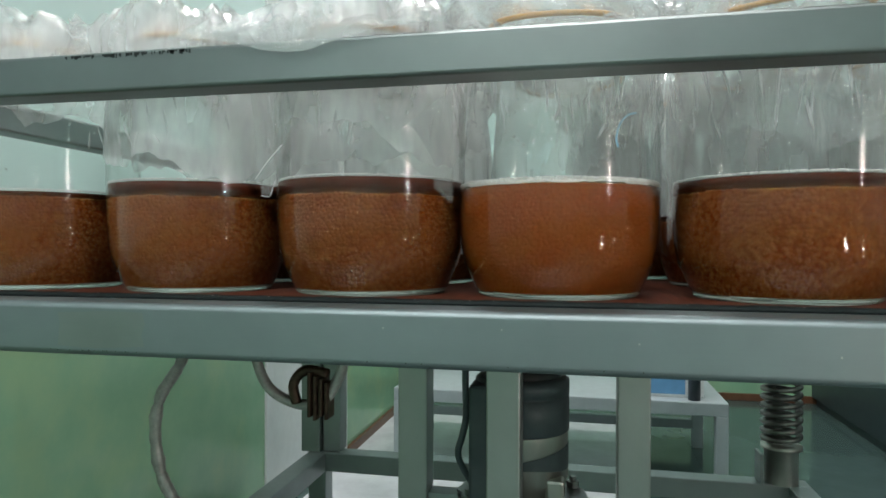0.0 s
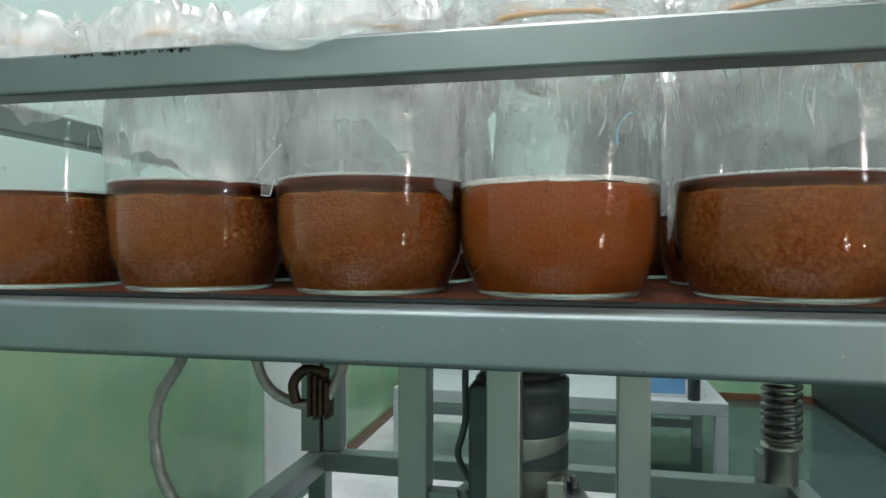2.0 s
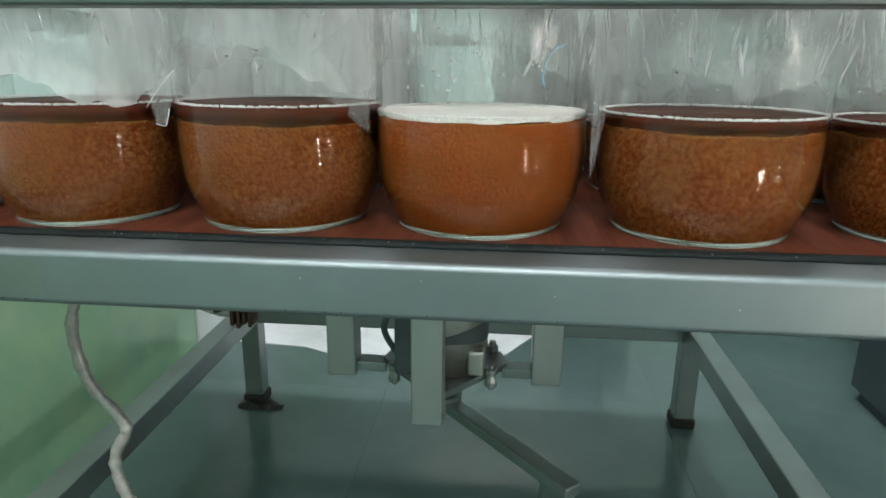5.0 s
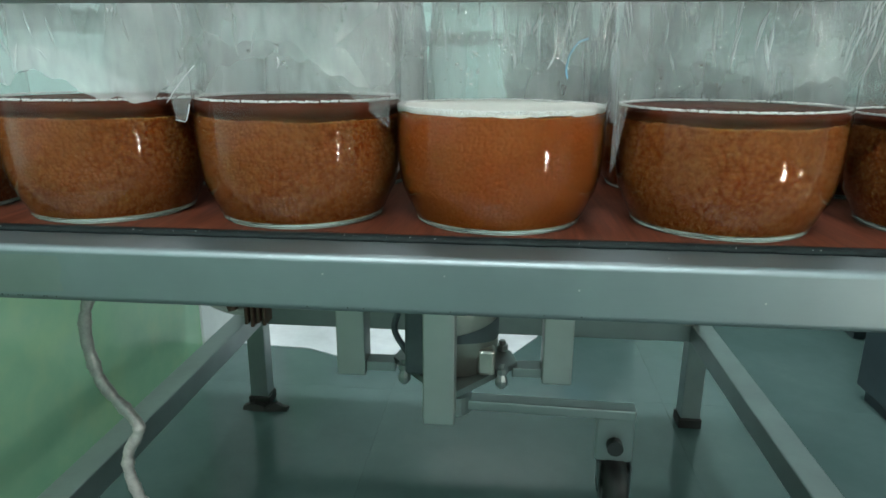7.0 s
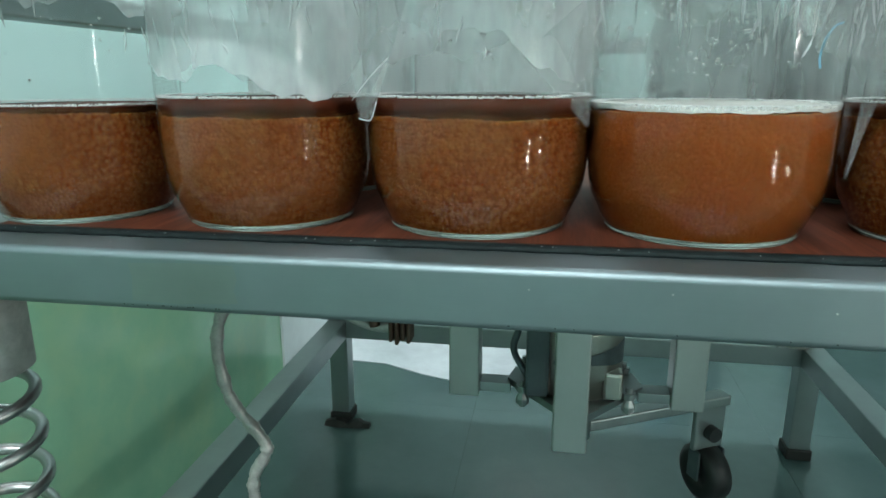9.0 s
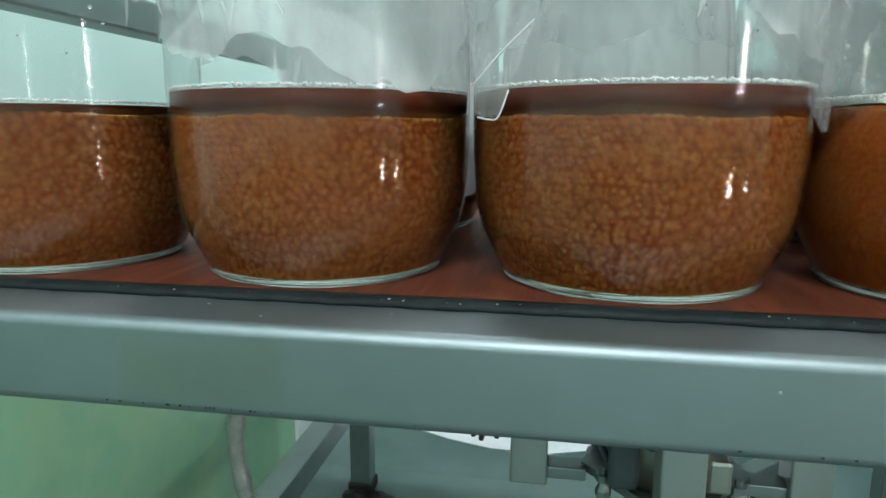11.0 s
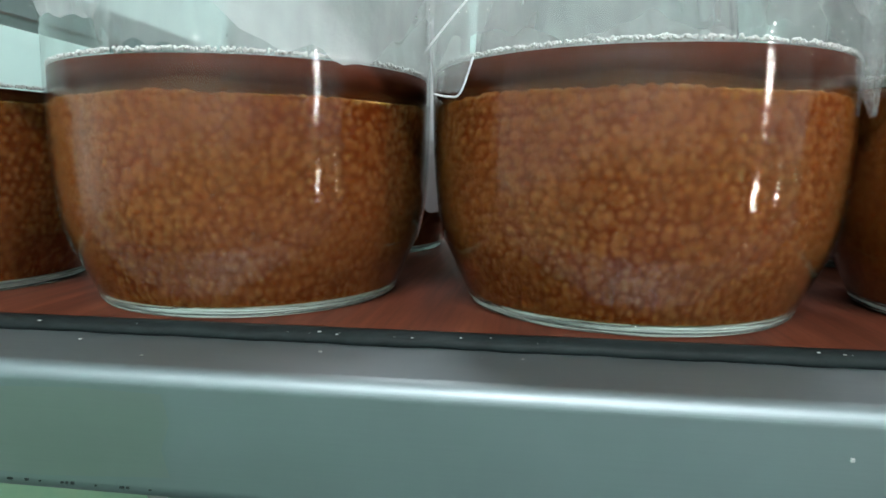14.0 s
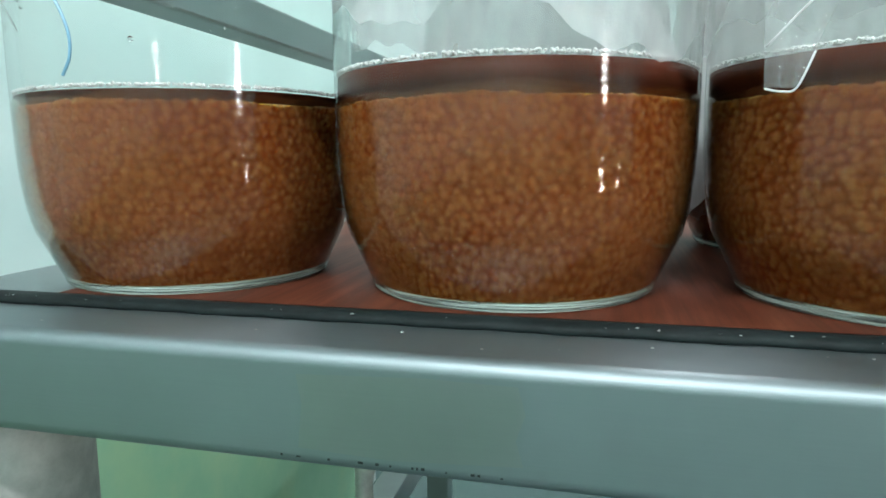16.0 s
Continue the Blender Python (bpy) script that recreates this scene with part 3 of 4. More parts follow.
bm = bmesh.new()
for k in range(110):
    x, s = X0 + 0.04 + rng.random() * 0.79, 0.0001 + 0.0003 * rng.random() ** 3
    if k % 3:
        y, z = 0.3888 + rng.random() * 0.004, BZ1 + 0.0029
    else:
        y, z = 0.370 + rng.random() * 0.017, BZ1 + 0.0002
    box(x - s, x + s * rng.uniform(0.5, 2), y - s, y + s, z, z + s * 0.6, bm=bm)
tagged(part("crumb", bm, DUST, board, "pale dust specks"), kind="stuff")

# ---- jars ----

def jar_profile():
    return [(0.0500, 0.0), (0.0525, 0.003), (0.0557, 0.010), (0.0582, 0.0155), (0.0611, 0.0215), (0.0630, 0.030), (0.0642, 0.041), (0.0648, 0.052), (0.0650, 0.065), (0.0650, 0.085), (0.0648, 0.110), (0.0640, 0.130), (0.0600, 0.146), (0.052, 0.158), (0.0445, 0.166), (0.0425, 0.172), (0.0425, 0.188), (0.0445, 0.190), (0.0445, 0.195)]


def radius_at(z):
    p = jar_profile()
    for (r0, z0), (r1, z1) in zip(p, p[1:]):
        if z <= z1:
            return r0 + (r1 - r0) * (z - z0) / max(1e-6, z1 - z0)
    return p[-1][0]


def scatter(points, radii, subdivisions, squash, seed):
    """Many small rounded grains in one mesh data block."""
    rng = np.random.default_rng(seed)
    bm = bmesh.new()
    bmesh.ops.create_icosphere(bm, subdivisions=subdivisions, radius=1.0)
    v = np.array([x.co[:] for x in bm.verts])
    f = np.array([[q.index for q in x.verts] for x in bm.faces])
    bm.free()
    n = len(points)
    q = rng.normal(size=(n, 4))
    q /= np.linalg.norm(q, axis=1)[:, None]
    w, x, y, z = q.T
    rot = np.stack([1 - 2 * (y * y + z * z), 2 * (x * y - z * w), 2 * (x * z + y * w), 2 * (x * y + z * w), 1 - 2 * (x * x + z * z), 2 * (y * z - x * w), 2 * (x * z - y * w), 2 * (y * z + x * w), 1 - 2 * (x * x + y * y)], 1).reshape(n, 3, 3)
    s = np.ones((n, 1, 3)) * np.asarray(radii)[:, None, None]
    s[:, 0, 0] *= squash
    verts = np.einsum("nij,nkj->nki", rot, v[None] * s) + np.asarray(points)[:, None, :]
    faces = (f[None] + (np.arange(n) * len(v))[:, None, None]).reshape(-1, 3)
    me = bpy.data.meshes.new("grains")
    me.vertices.add(n * len(v))
    me.vertices.foreach_set("co", verts.reshape(-1))
    me.loops.add(len(faces) * 3)
    me.loops.foreach_set("vertex_index", faces.reshape(-1).astype(np.int32))
    me.polygons.add(len(faces))
    me.polygons.foreach_set("loop_start", np.arange(0, len(faces) * 3, 3, dtype=np.int32))
    me.polygons.foreach_set("loop_total", np.full(len(faces), 3, dtype=np.int32))
    me.polygons.foreach_set("use_smooth", np.ones(len(faces), dtype=bool))
    me.update(calc_edges=True)
    return me


def mash_mesh(top, inset, around, spacing, seed):
    """A body of packed grains: a lathe whose skin swells over every grain; "tone" holds grain share and grain shade."""
    rng = np.random.default_rng(seed)
    rise = spacing * 0.86
    length = 2 * math.pi * 0.064
    ga, gz, gr = [], [], []
    for row in range(-1, int(top / rise) + 2):
        count = int(length / spacing)
        ga.append((np.arange(count) + 0.5 * (row % 2) + rng.uniform(-0.36, 0.36, count)) / count * length)
        gz.append(np.full(count, 0.004 + row * rise) + rng.uniform(-0.36, 0.36, count) * rise)
        gr.append(rng.uniform(0.36, 0.60, count) * spacing)
    ga, gz, gr = np.concatenate(ga), np.concatenate(gz), np.concatenate(gr)
    shade = rng.uniform(0, 1, len(ga))
    step = length / around
    heights = [0.0038]
    while heights[-1] < top - step:
        heights.append(heights[-1] + step)
    heights.append(top)
    verts, tones = [], []
    arc = np.arange(around) * step
    for z in heights:
        near = np.abs(gz - z) < spacing
        d = np.abs(arc[:, None] - ga[None, near])
        d = np.minimum(d, length - d)
        q = 1 - (d ** 2 + (z - gz[near])[None] ** 2) / gr[near][None] ** 2
        best = q.argmax(1)
        proud = np.sqrt(np.clip(q.max(1), 0, 1))
        r = radius_at(z) - inset + 0.0007 * proud - (0.0012 if z == top else 0.0)
        lift = (0.0006 * proud + 0.0005 * np.sin(arc * 50 + seed) + 0.0004 * np.sin(arc * 131) if z == top else 0.0 * proud)
        a = arc / 0.064
        verts.append(np.stack([r * np.cos(a), r * np.sin(a), z + lift], 1))
        tones.append(np.stack([proud, shade[near][best], proud, np.ones(around)], 1))
    n = len(heights)
    crown = [(0, 0, top)]
    co = np.concatenate(verts + [np.array(crown)])
    k = np.arange(around)
    nxt = (k + 1) % around
    faces = []
    for h in range(n - 1):
        faces += np.stack([h * around + k, h * around + nxt, (h + 1) * around + nxt, (h + 1) * around + k], 1).tolist()
    faces += [(int((n - 1) * around + p), int((n - 1) * around + q), n * around) for p, q in zip(k, nxt)]
    faces.append([int(p) for p in k[::-1]])
    me = bpy.data.meshes.new("mash")
    me.from_pydata(co.tolist(), [], faces)
    tone = me.color_attributes.new("tone", "FLOAT_COLOR", "POINT")
    tone.data.foreach_set("color", np.concatenate(tones + [np.array([[0, 0.5, 0, 1.0]])]).reshape(-1))
    me.polygons.foreach_set("use_smooth", np.ones(len(me.polygons), dtype=bool))
    me.update()
    return me


def film_mesh(seed, hem, flaps, ruffle, open_side=None, loose=1.0):
    """A sheet tied over the neck: domed cap, a flaring collar above the band and a pleated skirt outside the jar.
    hem: mean height of the skirt's edge; flaps: (angle, height, spread) of corners that hang lower; open_side: (from, to) angles left bare."""
    rng = random.Random(seed)
    n = 132
    ph = [rng.uniform(0, 6.28) for _ in range(8)]
    bm = bmesh.new()
    cols = []
    for k in range(n):
        a = 2 * math.pi * k / n
        deg = math.degrees(a) % 360
        pleat = math.sin(9 * a + ph[0]) * 0.5 + math.sin(17 * a + ph[1]) * 0.35 + math.sin(31 * a + ph[2]) * 0.25
        big = math.sin(2 * a + ph[3]) + 0.6 * math.sin(3 * a + ph[4]) + 0.5 * math.sin(5 * a + ph[5])
        h = hem + 0.010 * big + 0.004 * pleat
        for fa, fh, fs in flaps:
            d = (deg - fa + 180) % 360 - 180
            w = max(0.0, 1 - abs(d) / fs)
            h = h * (1 - w) + fh * w
        if open_side:
            d = (deg - open_side[0]) % 360
            span = (open_side[1] - open_side[0]) % 360
            if d < span:
                w = min(1.0, min(d, span - d) / 18)
                h = h * (1 - w) + 0.158 * w
        out = ruffle * (1 + 0.25 * big) + 0.006 * pleat
        pts = [(0.020 + 0.002 * pleat, 0.198 + 0.0015 * big), (0.0425, 0.197), (0.0437, 0.182), (0.0440, 0.176)]
        lift = 0.010 + 0.012 * ruffle / 0.02 * (0.5 + 0.5 * math.sin(4 * a + ph[6])) + 0.004 * pleat
        pts += [(0.0455 + out * 0.35, 0.178 + lift * 0.8), (0.050 + out * 0.8, 0.181 + lift), (0.056 + out, 0.172 + lift * 0.6), (0.0625 + out * 0.5, 0.160)]
        top = 0.148
        for s in range(8):
            u = s / 7
            z = top + (h - top) * u
            bulge = 0.0010 + 0.0012 * loose * (0.5 + 0.5 * pleat + (0.25 * math.sin(40 * z * loose * 3 + 3 * a + ph[7]) if loose > 1 else 0)) * min(1.0, u * 3)
            pts.append((max(radius_at(min(z, 0.14)), 0.0625) + bulge, z))
        cols.append([bm.verts.new((r * math.cos(a), r * math.sin(a), z)) for r, z in pts])
    top = bm.verts.new((0, 0, 0.2))
    for p, q in zip(cols, cols[1:] + cols[:1]):
        bm.faces.new((top, p[0], q[0]))
        for i in range(len(p) - 1):
            bm.faces.new((p[i], q[i], q[i + 1], p[i + 1]))
    return bm


def make_jar(x, y, level, mash_top, kind, seed, fine, flaps=(), hem=0.088, ruffle=0.016, open_side=None, foam=1500, drops=0, ink=None, label="", wide=1.0):
    rng = random.Random(seed)
    nrng = np.random.default_rng(seed)
    jar = thing("culture_jar", label or "clear glass jar of brown grain culture, film over its mouth", "jar", "jars on the tray", (x, y, BOARD))
    prof = jar_profile()
    inner = [(max(0.0, r - 0.0022), max(z, 0.006)) for r, z in prof[::-1] if z > 0.006]
    glass = part("glass", lathe(prof[1:] + inner[:1], 72), GLASS, jar, "clear glass wall", True)
    glass.visible_shadow = False
    base = part("glass_base", lathe([(0, 0.0022), (0.040, 0.0018), (0.0455, 0.0), (0.0498, 0.0002), (0.0512, 0.0007), (0.0509, 0.0011), (0.0521, 0.0016), (0.0517, 0.0021), (0.0526, 0.0028), (0.0520, 0.0036), (0.030, 0.0036), (0, 0.0034)], 72), BASE_GLASS, jar, "thick greenish glass base", True)
    base.visible_shadow = False
    # contents
    grain = kind == "grain"
    me = mash_mesh(mash_top, 0.0021, (900 if fine else 640) if y < 0.5 else 150, 0.0029 if y < 0.5 else 0.0045, seed)
    me.materials.append(MASH if grain else CLOUDY)
    mash = new("mash", me)
    mash.parent = jar
    tagged(mash, "brown soaked grain mash" if grain else "cloudy orange mash")
    if mash_top < level - 0.002:
        part("broth", lathe([(0, mash_top - 0.002)] + [(radius_at(z) - 0.0032, z) for z in (mash_top - 0.002, mash_top + 0.0025)] + [(radius_at(z) - 0.0012, z) for z in (mash_top + 0.0035, level - 0.0006)] + [(0, level - 0.0006)], 72), BROTH, jar, "dark red-brown broth", True)
    # liquid in thin layers over the grains, reaching unevenly above them
    for layer, (inset, over) in enumerate(((0.0004, 0.0026), (0.0009, 0.0014))):
        top_z = min(mash_top + over, level - 0.0015)
        steps = [z for z in (0.0040, 0.008, 0.0125, 0.018, 0.025, 0.033, 0.042, 0.052) if z < mash_top - 0.003] + [mash_top, top_z]
        bm = lathe([(radius_at(z) - inset, z) for z in steps], 72)
        for v in bm.verts:
            if v.co.z > mash_top + 0.0001:
                a = math.atan2(v.co.y, v.co.x)
                v.co.z += 0.0007 * math.sin(3 * a + seed + layer) + 0.0006 * math.sin(7 * a + 2 * seed) + 0.0003 * math.sin(17 * a + layer)
        part("liquid", bm, AMBER if grain else HAZE, jar, "amber liquid" if grain else "cloudy orange liquid", True)
    pts, rad = [], []
    for k in range(foam):
        a = nrng.uniform(0, 2 * math.pi)
        s = nrng.uniform(0.0003, 0.0007)
        pts.append(((radius_at(level) - 0.0006 - s - abs(nrng.normal(0, 0.0009))) * math.cos(a), (radius_at(level) - 0.0006 - s - abs(nrng.normal(0, 0.0009))) * math.sin(a), level + s * 0.4 + nrng.uniform(0, 0.0008 if kind == "grain" else 0.0020)))
        rad.append(s)
    me = scatter(pts, rad, 1, 1.0, seed + 50)
    me.materials.append(BUBBLE)
    f = new("foam", me)
    f.parent = jar
    tagged(f, "ring of white foam bubbles", kind="stuff")
    if kind == "cloudy":
        top = lathe([(0, level + 0.0004), (0.030, level + 0.0003), (0.052, level + 0.0008), (0.0600, level + 0.0010), (radius_at(level) - 0.0012, level + 0.0015), (radius_at(level) - 0.0012, level - 0.0010)], 96)
        for v in top.verts:
            v.co.z += 0.0012 * noise.noise(v.co * 160)
        part("foam_layer", top, FOAM, jar, "pale foam over the culture", True)
    if drops:
        pts, rad = [], []
        for k in range(drops):
            a, z = nrng.uniform(-2.9, -0.2), nrng.uniform(level + 0.012, 0.135)
            z = z if nrng.uniform() < 0.35 else nrng.normal(0.112, 0.008)
            s = 0.0003 + 0.0008 * nrng.uniform() ** 2
            pts.append(((radius_at(z) - 0.0004) * math.cos(a), (radius_at(z) - 0.0004) * math.sin(a), z))
            rad.append(s)
        me = scatter(pts, rad, 2, 1.0, seed + 70)
        me.materials.append(DROP)
        f = new("droplet", me)
        f.parent = jar
        f.visible_shadow = False
        tagged(f, "clear condensation drops on the glass", kind="stuff")
    if ink:
        line = smooth_path([(radius_at(z) + 0.0002, a, z) for a, z in ink], 6)
        part("ink_mark", sweep([(p[0] * math.cos(p[1]), p[0] * math.sin(p[1]), p[2]) for p in line], 0.0005, 6), INK, jar, "blue marker line")
    film = part("film", film_mesh(seed, hem, flaps, ruffle, open_side, 2.6 if y > 0.5 else 1.0), (FILM_SKIRT if x < -0.05 else FILM_BARE) if y < 0.5 else FILM if x < -0.05 else FILM_MID, jar, "crumpled clear plastic film", True)
    film.visible_shadow = y > 0.5
    for k in range(0 if y > 0.5 else 64 if x > -0.05 else 24 if x > -0.35 else 5):
        a, z, ln = nrng.uniform(-2.9, -0.25), nrng.uniform(0.092, 0.138), nrng.uniform(0.006, 0.026)
        lean, tip = nrng.uniform(-0.05, 0.05), nrng.uniform(0.0, 0.34)
        bm = bmesh.new()
        rows = []
        for u, w in ((0, 0.001), (0.3, 0.010), (0.65, 0.013), (1, 0.002)):
            r, c = radius_at(min(0.13, z + ln * u)) + 0.0026 + tip * ln * u, a + lean * u + 0.007 * math.sin(5 * u + k)
            rows.append([bm.verts.new(((r + h) * math.cos(c + d), (r + h) * math.sin(c + d), z + ln * u)) for d, h in ((-w, 0.0), (-w * 0.4, w * 0.05), (w * 0.4, w * 0.05), (w, 0.0))])
        for p, q in zip(rows, rows[1:]):
            for d in range(3):
                bm.faces.new((p[d], p[d + 1], q[d + 1], q[d]))
        part("film_crease", bm, CREASE, jar, "", True)
    band_pts = [(0.0456 * math.cos(a), 0.0456 * math.sin(a), 0.1765 + 0.002 * math.sin(a * 2 + seed)) for a in (2 * math.pi * k / 48 for k in range(49))]
    part("rubber_band", sweep(band_pts, 0.0019, 8, cap=False), BAND, jar, "amber rubber band", True)
    if wide != 1.0:
        for ob in jar.children:
            for v in ob.data.vertices:
                v.co.x, v.co.y = v.co.x * wide, v.co.y * wide
    return jar


FRONT = 0.451
J = []
J.append(make_jar(-0.4130, FRONT - 0.003, 0.0715, 0.0670, "grain", 11, True, hem=0.135, open_side=(150, 350), ruffle=0.02, drops=30, ink=((radians(-100), 0.106), (radians(-94), 0.099), (radians(-90), 0.089), (radians(-90), 0.081), (radians(-93), 0.075)), label="clear glass jar of grain culture at the tray corner"))
J.append(make_jar(-0.2805, FRONT - 0.002, 0.0763, 0.0655, "grain", 12, True, drops=70, hem=0.090, open_side=(172, 215), label="glass jar with dark broth above pale grain"))
J.append(make_jar(-0.1465, FRONT, 0.0768, 0.0658, "grain", 13, True, wide=1.025, drops=90, hem=0.100, label="glass jar with dark broth above pale grain"))
J.append(make_jar(-0.0150, FRONT, 0.0715, 0.0700, "cloudy", 14, False, wide=1.028, foam=3600, hem=0.112, drops=260, ink=((radians(-45), 0.112), (radians(-51), 0.110), (radians(-56), 0.104), (radians(-58), 0.096), (radians(-57), 0.091)), label="glass jar of cloudy orange culture with white foam"))
J.append(make_jar(0.1265, FRONT + 0.001, 0.0738, 0.0655, "grain", 15, False, wide=1.035, drops=260, hem=0.095, label="glass jar of dark brown grain culture"))
J.append(make_jar(0.270, FRONT + 0.004, 0.070, 0.062, "grain", 16, False, hem=0.095, label="glass jar of dark brown grain culture"))
for k, bx in enumerate((-0.283, -0.146, -0.010, 0.127, 0.262)):
    make_jar(bx, 0.587, 0.060 - 0.002 * (k % 2), 0.053, "grain", 30 + k, False, foam=160, hem=0.03 if k < 3 else 0.055, label="glass jar of brown culture in the second row")
for k, bx in enumerate((0.052, 0.190, 0.322)):
    make_jar(bx, 0.722, 0.082, 0.074, "grain", 50 + k, False, foam=160, hem=0.066, label="glass jar of brown culture in the third row")

# drape of loose film over the guard rail
loose = thing("loose_film", "crumpled clear plastic film draped over the rail", "plastic film", "", (0, 0, 0))
bm = bmesh.new()
cols = []
for i in range(41):
    u = i / 40
    x = -0.245 + 0.17 * u
    drop = math.exp(-((u - 0.47) / 0.22) ** 2)
    wr = 0.0016 * math.sin(u * 39) + 0.001 * math.sin(u * 71 + 1)
    line = [(0.45, 0.755 + wr * 2), (0.42, 0.748 + 0.012 * drop + wr * 3), (0.395, 0.735 + 0.006 * drop + wr * 3), (0.375, 0.724 + 0.004 * drop + wr * 2), (0.362, 0.719 - 0.002 * drop + wr), (0.3555, 0.716 - 0.006 * drop + wr), (0.3545, 0.7135 - 0.012 * drop)]
    cols.append([bm.verts.new((x, y + wr * 0.5, z)) for y, z in line])
for p, q in zip(cols, cols[1:]):
    for a in range(len(p) - 1):
        bm.faces.new((p[a], q[a], q[a + 1], p[a + 1]))
part("sheet", bm, FILM_CLEAR, loose, "", True)



def film_flap(parent, corners, fold):
    """A hanging corner of film: a bilinear sheet between four corners, with a crease pushed out by fold."""
    o = parent.location
    a, b, c, d = (Vector(p) - o for p in corners)
    bm = bmesh.new()
    rows = []
    for i in range(13):
        u = i / 12
        row = []
        for j in range(13):
            v = j / 12
            p = (a * (1 - u) + b * u) * (1 - v) + (d * (1 - u) + c * u) * v
            p.y -= fold * max(0.0, 1 - abs(u - 0.35 - 0.3 * v) * 4) + 0.0012 * math.sin(9 * u + 5 * v)
            row.append(bm.verts.new(p))
        rows.append(row)
    for p, q in zip(rows, rows[1:]):
        for j in range(12):
            bm.faces.new((p[j], q[j], q[j + 1], p[j + 1]))
    return part("film_flap", bm, FILM_FLAP, parent, "hanging corner of clear film", True)


film_flap(J[2], ((-0.2055, 0.399, 0.622), (-0.198, 0.397, 0.622), (-0.172, 0.386, 0.690), (-0.211, 0.392, 0.690)), 0.004)
film_flap(J[3], ((-0.0835, 0.424, 0.617), (-0.082, 0.424, 0.618), (-0.079, 0.410, 0.690), (-0.118, 0.391, 0.654)), 0.003)
film_flap(J[4], ((0.0535, 0.432, 0.590), (0.0560, 0.432, 0.595), (0.062, 0.405, 0.664), (0.049, 0.405, 0.680)), 0.003)

for line in (((-0.207, 0.3925, 0.632), (-0.197, 0.390, 0.643), (-0.186, 0.3875, 0.653)), ((-0.2055, 0.3985, 0.622), (-0.2015, 0.398, 0.6212), (-0.198, 0.3965, 0.622), (-0.1945, 0.395, 0.631))):
    pts = [Vector(p) - J[2].location for p in smooth_path(line, 5)]
    part("film_crease", sweep(pts, 0.0003, 6), FILM, J[2], "bright fold in the film", True)


def crumpled(x0, x1, rise, seed, depth=0.0):
    """A crushed sheet of film lying on the jar mouths behind the guard rail."""
    bm = bmesh.new()
    rows = []
    nu, nv = 70, 26
    for i in range(nu + 1):
        u = i / nu
        row = []
        for j in range(nv + 1):
            v = j / nv
            x = x0 + (x1 - x0) * u
            y = 0.388 + depth + 0.075 * v
            z = 0.716 + rise * math.sin(min(1.0, v * 1.25) * 1.5708) * (0.6 + 0.4 * math.sin(math.pi * u))
            p = Vector((x * 26, y * 26 + seed * 7, z * 20))
            amp = min(1.0, v * 4 + 0.15)
            d1, d2 = noise.noise(p), abs(noise.noise(p * 2.3 + Vector((3, 1, 7)))) - 0.25
            d3 = abs(noise.noise(p * 5.1)) - 0.25
            row.append(bm.verts.new((x + 0.006 * d3 * amp, y - (0.012 * d1 + 0.012 * d2) * amp, z + (0.016 * d1 + 0.014 * d2 + 0.008 * d3) * amp)))
        rows.append(row)
    for p, q in zip(rows, rows[1:]):
        for j in range(nv):
            bm.faces.new((p[j], q[j], q[j + 1], p[j + 1]))
    t = thing("loose_film", "crushed clear plastic film lying over jar mouths", "plastic film")
    grid = [[v.co.copy() for v in row] for row in rows]
    part("sheet", bm, FILM_CLEAR, t, "", False)
    rng = random.Random(seed + 90)
    for k in range(20):
        i, j, di, dj = rng.randint(2, nu - 14), rng.randint(1, nv - 2), rng.choice((1, 1, 2)), rng.uniform(-0.8, 0.8)
        spine = []
        for u in range(rng.randint(5, 11)):
            if 0 <= j + dj * u < nv and i + di * u <= nu:
                spine.append(grid[i + di * u][int(j + dj * u)] + Vector((0, -0.0012, 0.0012)))
        if len(spine) < 4:
            continue
        strip = bmesh.new()
        width = rng.uniform(0.0006, 0.0016)
        edge = []
        for u, p in enumerate(smooth_path(spine, 3)):
            edge.append([strip.verts.new(p + Vector(o)) for o in ((0, 0, width), (0, -width * 0.8, 0), (0, 0, -width))])
        for a, b in zip(edge, edge[1:]):
            for d in range(2):
                strip.faces.new((a[d], a[d + 1], b[d + 1], b[d]))
        part("fold", strip, CREASE, t, "", True)
    return t


crumpled(-0.47, -0.22, 0.040, 1)
crumpled(-0.27, -0.02, 0.052, 2, 0.012)
crumpled(-0.06, 0.16, 0.034, 3, 0.02)

# ---- cable, clips, background things ----
cable = thing("power_cable", "grey sleeved power cable hanging under the tray", "cable")
pts = smooth_path([(-0.335, 0.52, 0.523), (-0.345, 0.52, 0.486), (-0.365, 0.52, 0.455), (-0.371, 0.52, 0.424), (-0.366, 0.52, 0.389), (-0.357, 0.52, 0.370), (-0.338, 0.52, 0.346), (-0.334, 0.52, 0.332), (-0.346, 0.52, 0.311), (-0.349, 0.52, 0.290), (-0.343, 0.52, 0.265), (-0.325, 0.52, 0.22), (-0.315, 0.50, 0.10), (-0.31, 0.44, -0.03), (-0.30, 0.30, -0.053), (-0.3, -0.6, -0.053)])
part("sleeve", sweep(pts, [0.0052 + 0.0012 * math.sin(k * 1.3) * (k % 3 == 0) for k in range(len(pts))], 10), CABLE, cable, "", True)
loop = thing("cable_loop", "short loop of grey cable under the tray", "cable")
pts = smooth_path([(-0.275, 0.52, 0.523), (-0.272, 0.52, 0.489), (-0.259, 0.52, 0.465), (-0.233, 0.52, 0.454), (-0.212, 0.52, 0.458), (-0.202, 0.52, 0.470), (-0.194, 0.52, 0.490), (-0.196, 0.52, 0.523)])
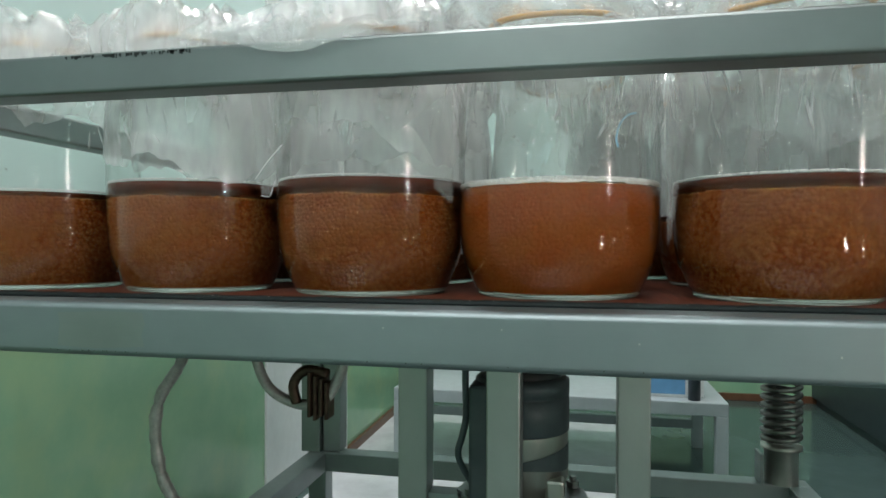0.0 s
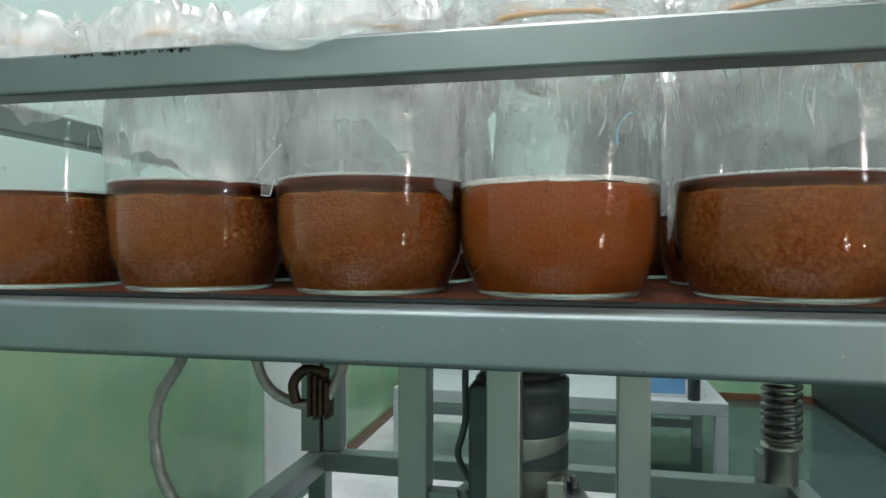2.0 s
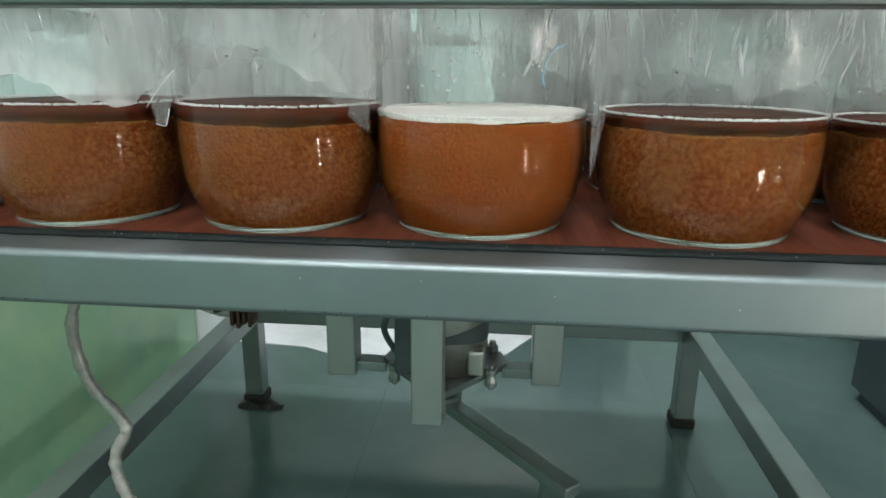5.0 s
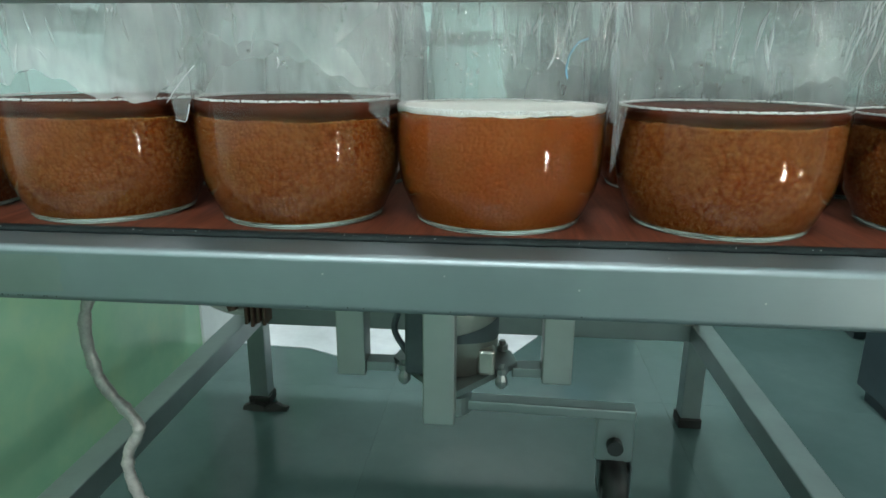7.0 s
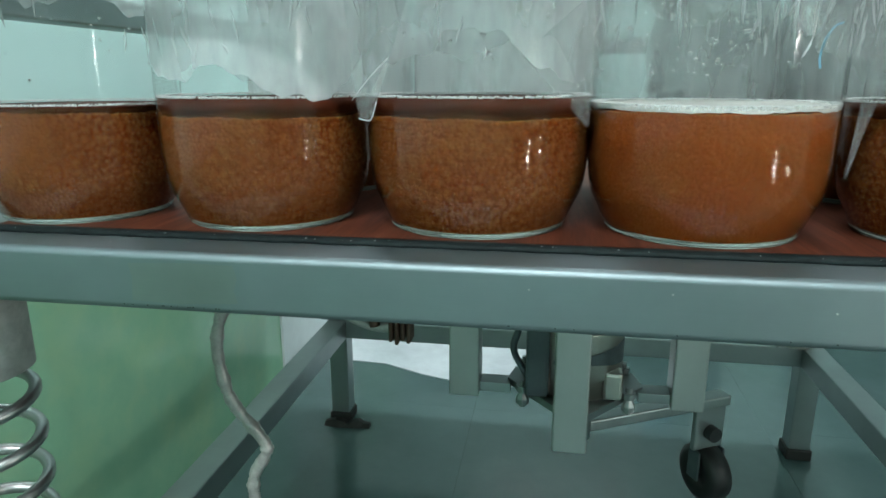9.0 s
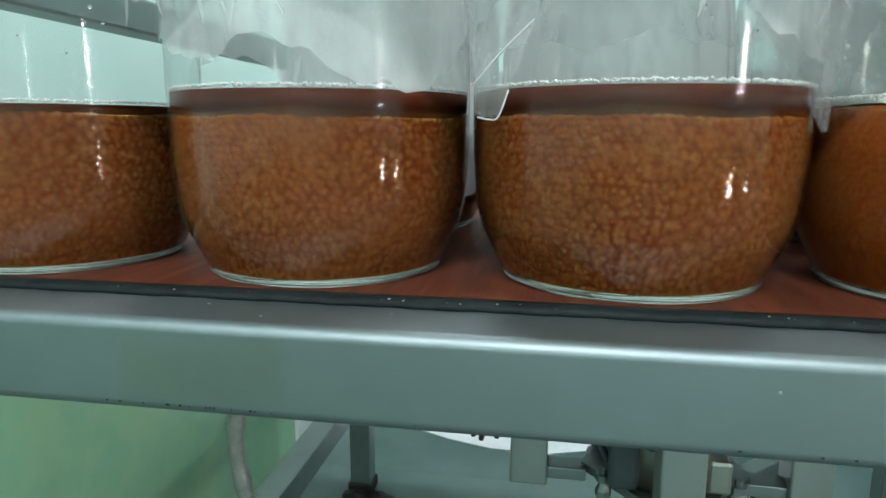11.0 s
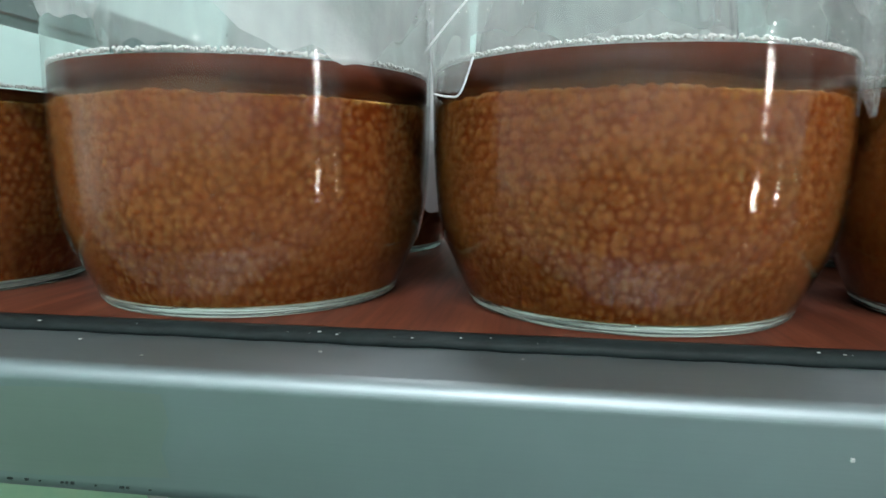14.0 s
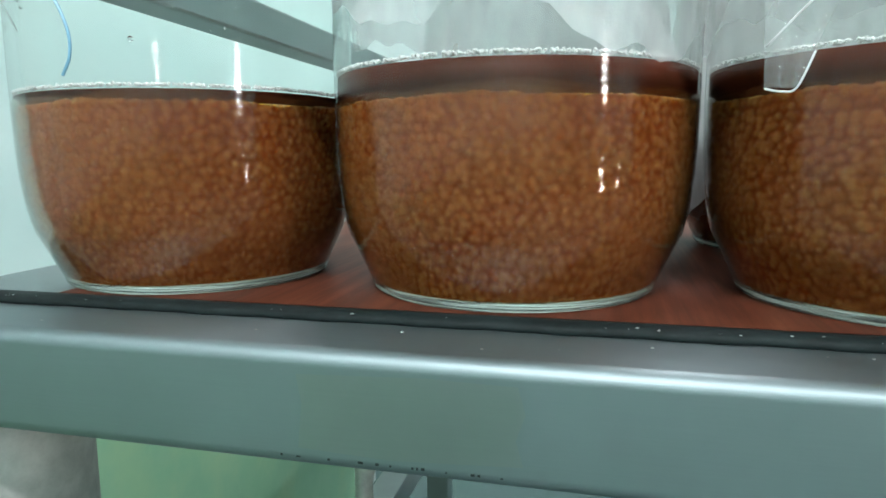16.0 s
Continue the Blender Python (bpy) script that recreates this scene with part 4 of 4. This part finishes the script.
part("sleeve", sweep(pts, 0.0046, 10), CABLE, loop, "", True)
clip = thing("wire_clip", "rusty dark wire clips hanging on the cable loop", "clip")
for k in range(4):
    cxk = -0.220 + 0.0042 * k
    part("clip_leaf", box(cxk, cxk + 0.003, 0.505 + 0.002 * k, 0.528, 0.447 - 0.003 * (k % 2), 0.484 - 0.003 * k, 0.001), RUST, clip)
part("clip_ring", sweep(smooth_path([(-0.233, 0.515, 0.456), (-0.236, 0.515, 0.472), (-0.225, 0.515, 0.484), (-0.205, 0.515, 0.482)]), 0.0045, 8), RUST, clip, "", True)

scrap = thing("rubber_scrap", "torn black rubber scrap by the table foot", "scrap")
bm = bmesh.new()
rng = random.Random(3)
rows = []
for k in range(9):
    x = LXL - 0.03 + 0.012 * k
    w = 0.030 * (1 - abs(k - 3) / 7) + 0.004 * rng.random()
    h = FLR + 0.004 + 0.009 * math.sin(k * 0.8) ** 2 + 0.003 * rng.random()
    rows.append([bm.verts.new(c) for c in ((x, LYR - 0.035 - w * 0.4, FLR), (x, LYR - 0.03 - w * 0.3, h), (x, LYR - 0.028 + w * 0.2, h), (x, LYR - 0.026 + w * 0.3, FLR))])
for p, q in zip(rows, rows[1:]):
    for i in range(4):
        bm.faces.new((p[i], p[(i + 1) % 4], q[(i + 1) % 4], q[i]))
bm.faces.new(rows[0])
bm.faces.new(rows[-1][::-1])
part("strip", bm, FOOT_RUBBER, scrap)

bench = thing("low_bench", "low white plastic bench on the floor", "bench")
TX0, TX1, TY0, TY1 = -0.533, 0.388, 1.85, 2.25
part("top", box(TX0, TX1, TY0, TY1, 0.134, 0.171, 0.003), BENCH_WHITE, bench)
for lx in (TX0, TX1 - 0.032):
    for ly in (TY0, TY1 - 0.032):
        part("leg", box(lx, lx + 0.032, ly, ly + 0.032, FLR, 0.134, 0.002), BENCH_WHITE, bench)
part("stretcher", box(TX0 + 0.032, TX1 - 0.032, TY1 - 0.028, TY1 - 0.004, 0.0, 0.03, 0.002), BENCH_WHITE, bench)
# flat white patch added over the tiles to paint the floor's reflected glare
glare = thing("glare_patch", "white patch painting the glare on the tiled floor", "floor sheet")
bm = bmesh.new()
rim = [(-0.69, 2.45), (-0.69, 1.56), (-0.50, 1.545), (-0.40, 1.50), (-0.30, 1.47), (-0.18, 1.465), (-0.08, 1.50), (0.02, 1.56), (0.09, 1.68), (0.12, 1.85), (0.14, 2.45)]
low = [bm.verts.new((x, y, FLR)) for x, y in rim]
high = [bm.verts.new((x, y, FLR + 0.002)) for x, y in rim]
bm.faces.new(high)
for k in range(len(rim)):
    bm.faces.new((low[k - 1], low[k], high[k], high[k - 1]))
part("sheet", bm, FLOOR_GLARE, glare)
carton = thing("carton", "white carton with a blue label on the bench", "box")
part("body", box(0.12, 0.335, 1.90, 2.05, 0.171, 0.30, 0.003), WHITE_PLASTIC, carton)
part("label_patch", box(0.195, 0.285, 1.897, 1.8995, 0.180, 0.262), BLUE_PLASTIC, carton, "blue label")
bottle = thing("bottle", "dark plastic bottle on the bench", "bottle")
part("body", lathe([(0, 0.171), (0.016, 0.171), (0.016, 0.25), (0.01, 0.265), (0.01, 0.28), (0, 0.28)], 24, 0.305, 1.875), DARK_BOX, bottle, "", True)


def steel_cabinet(x0, x1, y0, y1, height, label):
    cab = thing("cabinet", label, "cabinet", "steel cabinets")
    part("body", box(x0, x1, y0, y1, FLR + 0.03, height, 0.004), DARK_BOX, cab)
    part("plinth", box(x0 + 0.015, x1 - 0.015, y0 + 0.015, y1 - 0.015, FLR, FLR + 0.03), DARK_BOX, cab)
    half = (x0 + x1) / 2
    for a, b, knob in ((x0 + 0.01, half - 0.002, half - 0.035), (half + 0.002, x1 - 0.01, half + 0.035)):
        leaf = part("door", box(a, b, y0 - 0.012, y0 - 0.0005, FLR + 0.05, height - 0.01, 0.003), DARK_BOX, cab)
        part("handle", box(knob - 0.006, knob + 0.006, y0 - 0.030, y0 - 0.012, height - 0.22, height - 0.12, 0.003), STEEL_UP, leaf, "steel pull handle")


steel_cabinet(0.785, 1.30, 0.90, 1.43, 0.56, "dark blue-grey steel cabinet on the floor")
# dark block for the dark back corner; its cabinet form is made up
steel_cabinet(0.93, 1.45, 1.75, 2.93, 0.56, "dark deep block filling the dark back corner")

# ---- floor tiles ----
tile = box(-0.29985, 0.29985, -0.29985, 0.29985, -0.004, 0.0)
shared = None
for i in range(7):
    for j in range(10):
        t2 = new("tile", shared.data) if shared else finish("tile", tile, FLOOR, floor)
        shared = shared or t2
        t2.parent = floor
        t2.location = (-0.55 + 0.6 * i, -2.55 + 0.6 * j, FLR)


def motions():
    swing = [(0.0, -98), (1.0, -92), (2.0, -85), (3.0, -78), (3.5, -74.5), (4.0, -69), (5.0, -49), (6.0, -24), (6.5, -12), (7.0, -2), (7.5, 7), (8.0, 15.5), (8.5, 22.5), (9.0, 28), (11.0, 45), (13.5, 58), (16.0, 66)]
    walk(arm, [(t, pose(MX, MY, AZ, 0, 0, a)) for t, a in swing])


motions()
